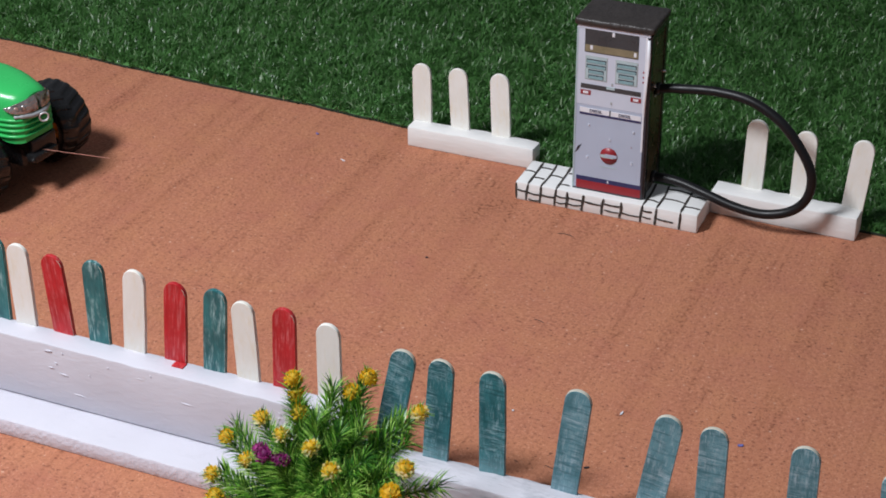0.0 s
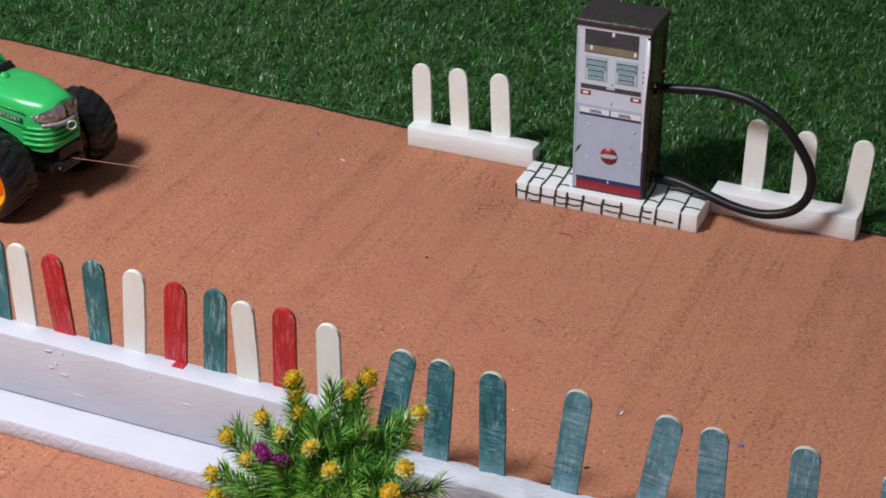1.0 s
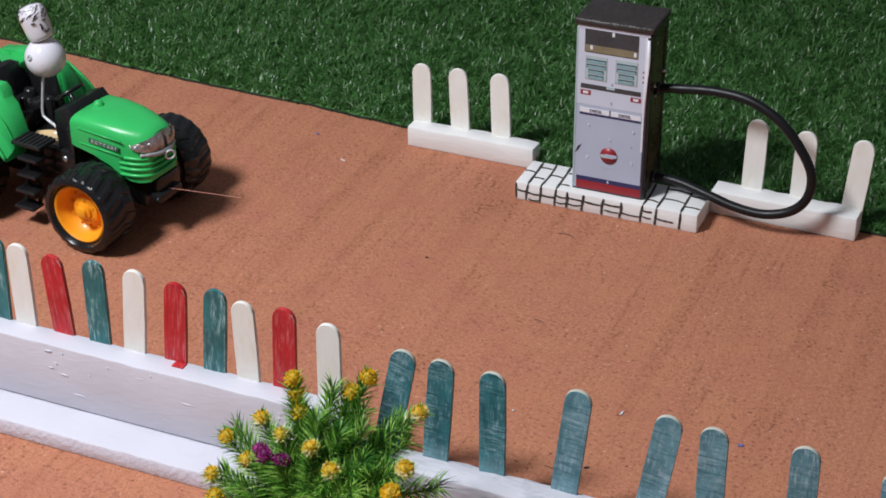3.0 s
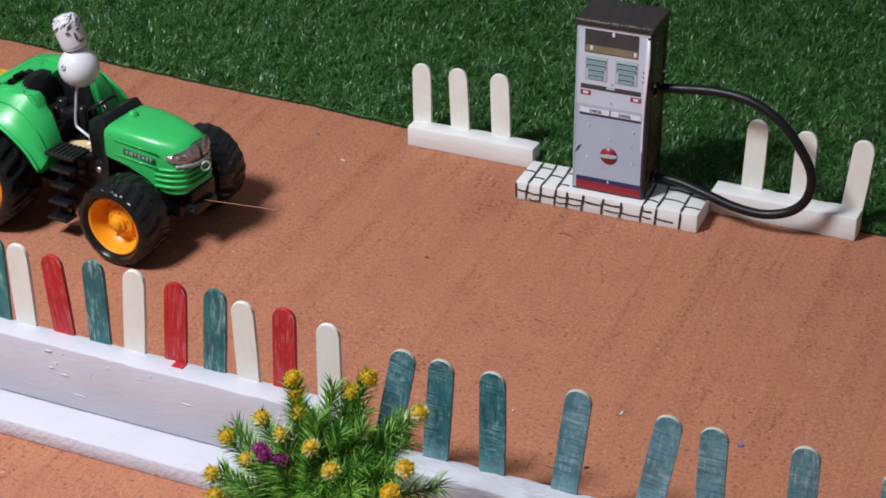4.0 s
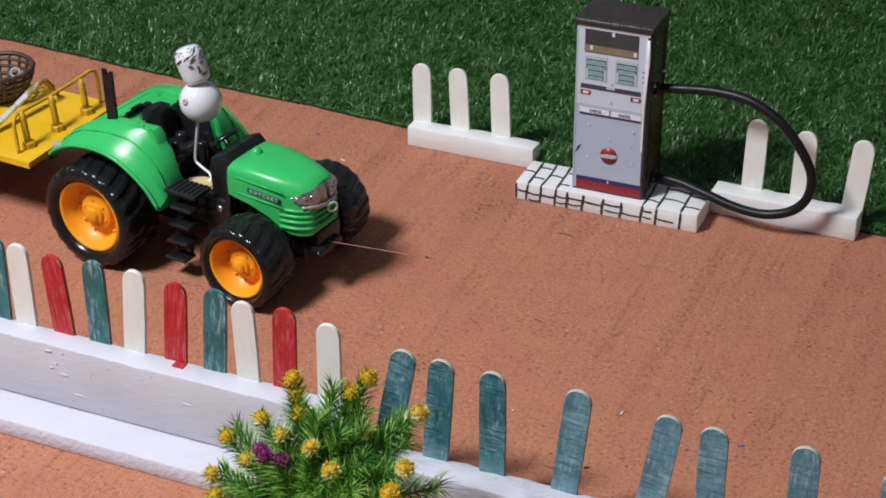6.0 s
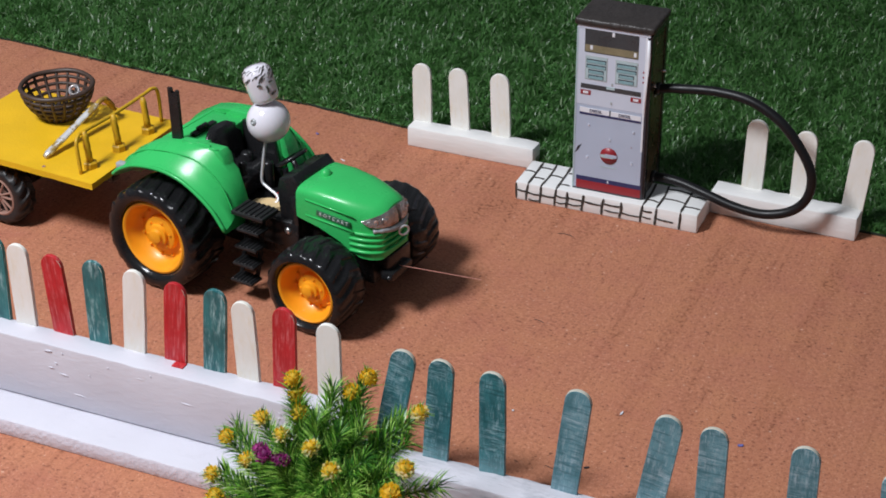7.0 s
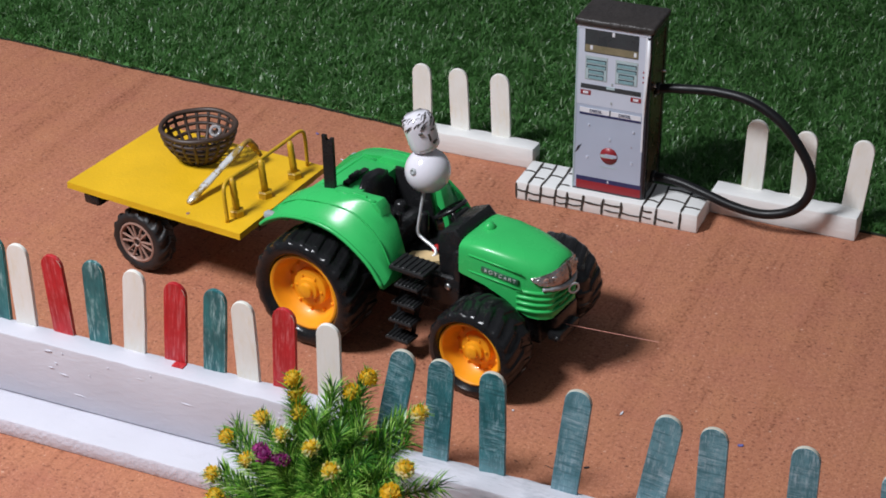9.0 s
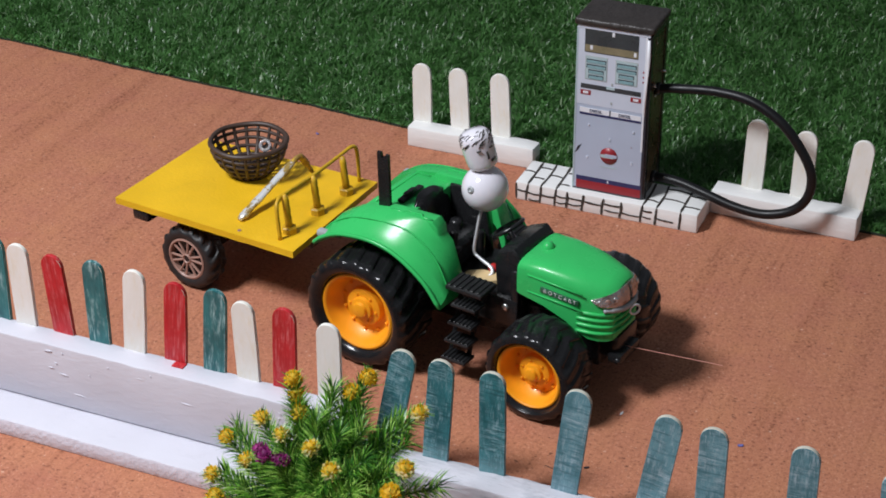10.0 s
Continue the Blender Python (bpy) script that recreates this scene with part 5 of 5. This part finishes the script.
def trailer():
    t = thing("toy_trailer", pose(0, 0, 0), "flat yellow toy trailer with a bent-wire front rail", "toy trailer")
    bm = bmesh.new()
    loops = [[Vector((-0.2168, 0.0655, z)), Vector((-0.2134, -0.0019, z)), Vector((-0.1175, 0.0015, z)), Vector((-0.1235, 0.0722, z))] for z in (DECK_TOP - 0.0026, DECK_TOP)]
    corner = loops[0]
    loops = []
    for z in (DECK_TOP - 0.0030, DECK_TOP - 0.0008, DECK_TOP):
        loop = []
        for q, e in zip(corner, corner[1:] + corner[:1]):
            out = (e - q).cross(Vector((0, 0, -1))).normalized()
            for k in range(24):
                pt = q.lerp(e, k / 24)
                rag = noise.noise(Vector((pt.x * 420, pt.y * 420, z * 900))) * 0.00035 * (0.4 if z == DECK_TOP else 1.0)
                loop.append(Vector((pt.x, pt.y, z)) + out * (rag if k else 0.0))
        loops.append(loop)
    rings(bm, loops)
    bmesh.ops.recalc_face_normals(bm, faces=bm.faces[:])
    deck = part("deck", smooth(bm, 50), YELLOW, t, "yellow painted board deck")
    bm = bmesh.new()
    lathe(bm, [(0.0001, 0), (0.0009, 0.0), (0.0008, 0.0003), (0.0001, 0.0004)], pose(-0.1480, 0.0040, DECK_TOP), 10)
    part("deck_pin", bm, BRONZE, deck, "dull pin head")
    for b in (0.0143, 0.0345, 0.0559):
        bm = bmesh.new()
        lathe(bm, [(0.0001, 0), (0.0034, 0), (0.0034, 0.0026), (0.0028, 0.0031), (0.0001, 0.0031)], pose(-0.1290, b, DECK_TOP, 0, 0, 12), 6)
        nut = part("nut", bm, YELLOW_WORN, t, "yellow painted hexagon nut")
        bm = bmesh.new()
        lathe(bm, [(0.0016, 0.0), (0.0017, 0.004), (0.0015, 0.006), (0.0017, 0.008), (0.0015, 0.010), (0.0016, 0.0125), (0.0010, 0.0150), (0.0001, 0.0152)], pose(-0.1290, b, DECK_TOP + 0.0028, 0, -6, 0), 12)
        part("post", smooth(bm), YELLOW_WORN, nut, "yellow painted bolt post")
    bm = bmesh.new()
    line = spline([(-0.1284, 0.0071, DECK_TOP), (-0.1300, 0.0078, DECK_TOP + 0.0130), (-0.1312, 0.0105, DECK_TOP + 0.0165), (-0.1318, 0.0157, DECK_TOP + 0.0170), (-0.1320, 0.0360, DECK_TOP + 0.0168), (-0.1330, 0.0585, DECK_TOP + 0.0172), (-0.1325, 0.0655, DECK_TOP + 0.0180), (-0.1318, 0.0685, DECK_TOP + 0.0150), (-0.1308, 0.0684, DECK_TOP)], 6)
    sweep(bm, line, 0.0009, 8)
    part("front_rail", smooth(bm, 60), YELLOW_WORN, t, "yellow painted bent wire rail")
    bm = bmesh.new()
    box(bm, -0.2060, -0.1220, 0.0200, 0.0260, 0.0285, DECK_TOP - 0.0026, 0.0006)
    box(bm, -0.2060, -0.1220, 0.0440, 0.0500, 0.0285, DECK_TOP - 0.0026, 0.0006)
    box(bm, -0.2050, -0.1960, -0.0010, 0.0660, 0.0290, 0.0344, 0.0012)
    part("underframe", smooth(bm), BLACK, t)
    bm = bmesh.new()
    sweep(bm, [(-0.1230, 0.035, 0.0315), (-0.110, 0.036, 0.0330), (-0.0980, MID, 0.0330)], 0.0011, 8)
    part("drawbar", smooth(bm), BLACK, t)
    bm = bmesh.new()
    lathe(bm, [(0.0001, -0.033), (0.0016, -0.033), (0.0016, 0.033), (0.0001, 0.033)], Matrix.Translation((-0.1778, 0.0350, 0.0152)) @ UP_TO_NEAR, 12)
    box(bm, -0.1810, -0.1720, 0.0190, 0.0500, 0.0152, 0.0300, 0.001)
    part("axle", smooth(bm), BLACK, t)
    wheels = []
    for turn, b in ((UP_TO_NEAR, 0.0022), (UP_TO_FAR, 0.0678)):
        w = wheel(t, -0.1778, b, 0.0152, 0.0097, 0.0102, turn, 15, 0.0011, RUBBER_DULL, "dusty black tyre with coarse lugs")
        spoke_rim(w, 0.0097, turn, BRONZE)
        wheels.append((w, -0.1778, b, 0.0152))
    return t, wheels


def basket():
    b = thing("woven_basket", pose(0, 0, 0), "brown plastic lattice basket standing on the trailer deck", "basket")
    c = Vector((-0.1775, 0.0490, DECK_TOP))

    def radius(z):
        return 0.0072 + 0.0100 * math.sin(min(1.0, z / 0.0162) * math.pi / 2) ** 0.9

    for k in range(6):
        z = 0.0008 + 0.0154 * k / 5
        r = radius(z)
        bm = bmesh.new()
        sweep(bm, [c + Vector((r * math.cos(a), r * math.sin(a), z + 0.0002 * math.sin(5 * a + k))) for a in [2 * math.pi * i / 40 for i in range(40)]], (0.0010, 0.00095, 0.0009, 0.00085, 0.0008, 0.0012)[k], 6, closed=True)
        part("hoop", smooth(bm, 60), BROWN, b)
    for i in range(19):
        a = 2 * math.pi * i / 19
        bm = bmesh.new()
        sweep(bm, [c + Vector((radius(z) * math.cos(a), radius(z) * math.sin(a), z)) for z in (0.0006, 0.0032, 0.0065, 0.0097, 0.0130, 0.0162)], [0.0011, 0.0010, 0.00095, 0.0009, 0.00085, 0.0008], 6)
        part("rib", smooth(bm, 60), BROWN, b)
    for i in range(5):
        bm = bmesh.new()
        o = -0.006 + 0.003 * i
        hl = math.sqrt(0.0074 ** 2 - o ** 2)
        sweep(bm, [c + Vector((o, -hl, 0.0008)), c + Vector((o, hl, 0.0008))], 0.0007, 6)
        sweep(bm, [c + Vector((-hl, o, 0.0009)), c + Vector((hl, o, 0.0009))], 0.0007, 6)
        part("base_strip", smooth(bm, 60), BROWN, b)
    return b


def basket_bead():
    bm = bmesh.new()
    m = Matrix.Translation((-0.1780, 0.0610, DECK_TOP + 0.0085)) @ Vector((0.48, -0.70, 0.50)).to_track_quat("Z", "Y").to_matrix().to_4x4()
    sweep(bm, [m @ Vector((0.0022 * math.cos(a), 0.0022 * math.sin(a), 0)) for a in [2 * math.pi * i / 20 for i in range(20)]], 0.0008, 8, closed=True)
    return tagged(part("bead", smooth(bm, 60), CLEAR), "pale glassy ring bead inside the brown basket", "bead")


def hoe():
    h = thing("toy_hoe", pose(0, 0, 0), "toy hoe with foil-wrapped handle lying on the trailer", "toy tool")
    p0, p1 = Vector((-0.1526, 0.0100, DECK_TOP + 0.0012)), Vector((-0.1528, 0.0500, DECK_TOP + 0.0125))
    d = (p1 - p0).normalized()
    side = d.cross(Vector((0, 0, 1))).normalized()
    up = side.cross(d)
    rng = random.Random(5)
    loops = []
    for k in range(15):
        t = k / 14
        q = p0 + (p1 - p0) * t
        w, th = 0.0016 + 0.0004 * rng.random(), 0.0006 + 0.0003 * rng.random()
        if k in (0, 14):
            w *= 0.6
        loops.append([q + side * w * x + up * th * z for x, z in ((-1, -0.6), (-0.8, 1), (0.2, 1.2), (0.9, 0.8), (1, -0.6), (0, -1))])
    bm = bmesh.new()
    rings(bm, loops)
    part("handle", smooth(bm, 25), SILVER, h, "crumpled foil-wrapped handle")
    bm = bmesh.new()
    sweep(bm, spline([p1 - d * 0.002, p1 + Vector((0.0005, 0.0030, 0.0006)), p1 + Vector((-0.0005, 0.0085, -0.0045)), p1 + Vector((-0.0015, 0.0140, -0.0117))], 5), [0.0012] * 6 + [0.0017] * 6 + [0.0010] * 4, 8)
    part("blade", smooth(bm, 50), RUST, h, "yellow-brown bent blade")
    return h


# ---------------------------------------------------------------- scraps on the road
def scrap(x, y, length, width, turn, material, label, name="scrap"):
    bm = bmesh.new()
    rng = random.Random(int(abs(x) * 1e5))
    out = []
    for k in range(7):
        a = 2 * math.pi * k / 7
        out.append((length * math.cos(a) * rng.uniform(0.7, 1.1), width * math.sin(a) * rng.uniform(0.7, 1.1)))
    prism(bm, out, 0.0, 0.0003, pose(0, 0, 0.0003, -90, 0, 0))
    for v in bm.verts:
        v.co.z = max(0.0, v.co.z) + 0.0003 * abs(v.co.x) / length
    ob = part(name, bm, material)
    ob.matrix_world = pose(x, y, 0.0001, 0, 0, turn)
    tagged(ob, label, "debris", "scraps on the road")


BLUE_SCRAP = surface("blue_scrap", (0.13, 0.15, 0.42), 0.5, 0.2)
scrap(0.1537, -0.1541, 0.0013, 0.0008, 20, BLUE_SCRAP, "tiny blue paper scrap lying on the terracotta road")
scrap(-0.1206, 0.0261, 0.0011, 0.0007, -30, BLUE_SCRAP, "tiny blue paper scrap lying on the terracotta road")
scrap(0.1035, -0.1906, 0.0014, 0.0005, 35, PRINT_BLACK, "tiny black chip lying on the terracotta road")
scrap(0.1047, -0.1515, 0.0016, 0.0005, 80, PRINT_WHITE, "tiny white shaving lying on the terracotta road")
scrap(0.0643, -0.1664, 0.0006, 0.0006, 0, PRINT_WHITE, "tiny white crumb lying on the terracotta road")
scrap(-0.0950, 0.0040, 0.0018, 0.0003, -20, PRINT_WHITE, "short white thread end lying on the terracotta road")
scrap(-0.0165, -0.0689, 0.0007, 0.0005, 10, PRINT_BLACK, "tiny dark grain lying on the terracotta road")
for hx, hy, hr, a0, a1 in ((0.0478, -0.0997, 0.006, 0.6, 1.6), (0.0345, -0.0241, 0.0045, 0.2, 2.4), (0.0860, -0.1960, 0.010, 0.3, 1.3)):
    bm = bmesh.new()
    sweep(bm, [(hx + hr * math.cos(a0 + (a1 - a0) * k / 10), hy + hr * 0.5 * math.sin(a0 + (a1 - a0) * k / 10) - hr * 0.4, 0.0002) for k in range(11)], 0.00013, 5)
    tagged(part("hair", bm, INK), "fine dark curled fibre lying on the terracotta road", "debris", "scraps on the road")


# ---------------------------------------------------------------- what moves
TRACTOR, TRACTOR_WHEELS = tractor()
DOLL = driver_doll()
TRAILER, TRAILER_WHEELS = trailer()
LOAD = [basket(), basket_bead(), hoe()]


def motions():
    """The tractor is pulled along a nearly straight line; its train goes with it and the wheels roll."""
    heading, start = -9.632, Vector((0.0588, -0.1641, 0.0))
    # seconds, way gone, sideways, turn of the tractor, slack of the trailer behind it, turn of the trailer
    way = [(0.0, -0.3064, -0.0014, 2.7, 0.0045, 3.4), (0.5, -0.2986, -0.0013, 2.8, 0.0045, 3.4), (1.0, -0.2889, -0.0011, 2.9, 0.0045, 3.4), (1.5, -0.2752, -0.0012, 3.3, 0.0045, 3.4), (2.0, -0.2603, -0.0009, 3.6, 0.0045, 3.4),
           (2.5, -0.2438, -0.0007, 3.7, 0.0045, 3.4), (2.7, -0.2366, -0.0006, 3.7, 0.0045, 3.4), (3.8, -0.2120, -0.0004, 3.5, 0.0045, 3.4), (4.0, -0.2079, -0.0004, 3.4, 0.0045, 3.4), (4.5, -0.1943, -0.0002, 3.2, 0.0045, 3.4),
           (5.0, -0.1768, 0.0002, 2.7, 0.0045, 3.3), (5.5, -0.1504, 0.0008, 2.1, 0.0044, 3.1), (5.7, -0.1462, 0.0008, 2.0, 0.0042, 2.9), (6.8, -0.1054, 0.0008, 1.2, 0.0030, 2.4), (7.0, -0.0988, 0.0008, 1.15, 0.0026, 2.4),
           (7.5, -0.0859, 0.0007, 1.05, 0.0026, 2.0), (8.0, -0.0613, 0.0000, 0.95, 0.0018, 1.5), (8.5, -0.0419, -0.0005, 0.8, 0.0014, 0.8), (9.0, -0.0149, -0.0012, 0.45, 0.0006, 0.5), (9.5, 0.0009, -0.0018, 0.2, 0.0004, 0.15), (10.0, 0.0132, -0.0020, 0.0, 0.0, 0.0)]
    ts = [w[0] for w in way]

    def along(t, k):
        i = max(0, min(len(ts) - 2, next((j for j in range(len(ts) - 1) if t <= ts[j + 1]), len(ts) - 2)))

        def slope(j):
            if j == 0 or j == len(ts) - 1:
                q = (0, 1) if j == 0 else (j - 1, j)
                return (way[q[1]][k] - way[q[0]][k]) / (ts[q[1]] - ts[q[0]])
            l, r = (way[j][k] - way[j - 1][k]) / (ts[j] - ts[j - 1]), (way[j + 1][k] - way[j][k]) / (ts[j + 1] - ts[j])
            return 0.0 if l * r <= 0 else 2 * l * r / (l + r)
        h = ts[i + 1] - ts[i]
        u = (t - ts[i]) / h
        return ((2 * u ** 3 - 3 * u ** 2 + 1) * way[i][k] + (u ** 3 - 2 * u ** 2 + u) * h * slope(i) + (3 * u ** 2 - 2 * u ** 3) * way[i + 1][k] + (u ** 3 - u ** 2) * h * slope(i + 1))

    times = sorted(set(ts) | {0.25 * i for i in range(41)})
    fwd = Vector((math.cos(radians(heading)), math.sin(radians(heading)), 0))
    left = Vector((-fwd.y, fwd.x, 0))
    rows, behind = [], []
    for t in times:
        q = start + fwd * along(t, 1) + left * along(t, 2)
        rows.append((t, pose(q.x, q.y, 0.0, 0, 0, heading) @ pose(-0.03, 0.035, 0) @ pose(0, 0, 0, 0, 0, along(t, 3)) @ pose(0.03, -0.035, 0)))
        q = start + fwd * (along(t, 1) - along(t, 4)) + left * 0.0003
        behind.append((t, pose(q.x, q.y, 0.0, 0, 0, heading) @ pose(-0.12, 0.035, 0) @ pose(0, 0, 0, 0, 0, along(t, 5)) @ pose(0.12, -0.035, 0)))
    for ob in (TRACTOR, DOLL):
        walk(ob, rows)
    for ob in [TRAILER] + LOAD:
        walk(ob, behind)
    for w, a, b, R in TRACTOR_WHEELS + TRAILER_WHEELS:
        walk(w, [(t, pose(a, b, R) @ Matrix.Rotation(along(t, 1) / R, 4, "Y")) for t in times])


motions()
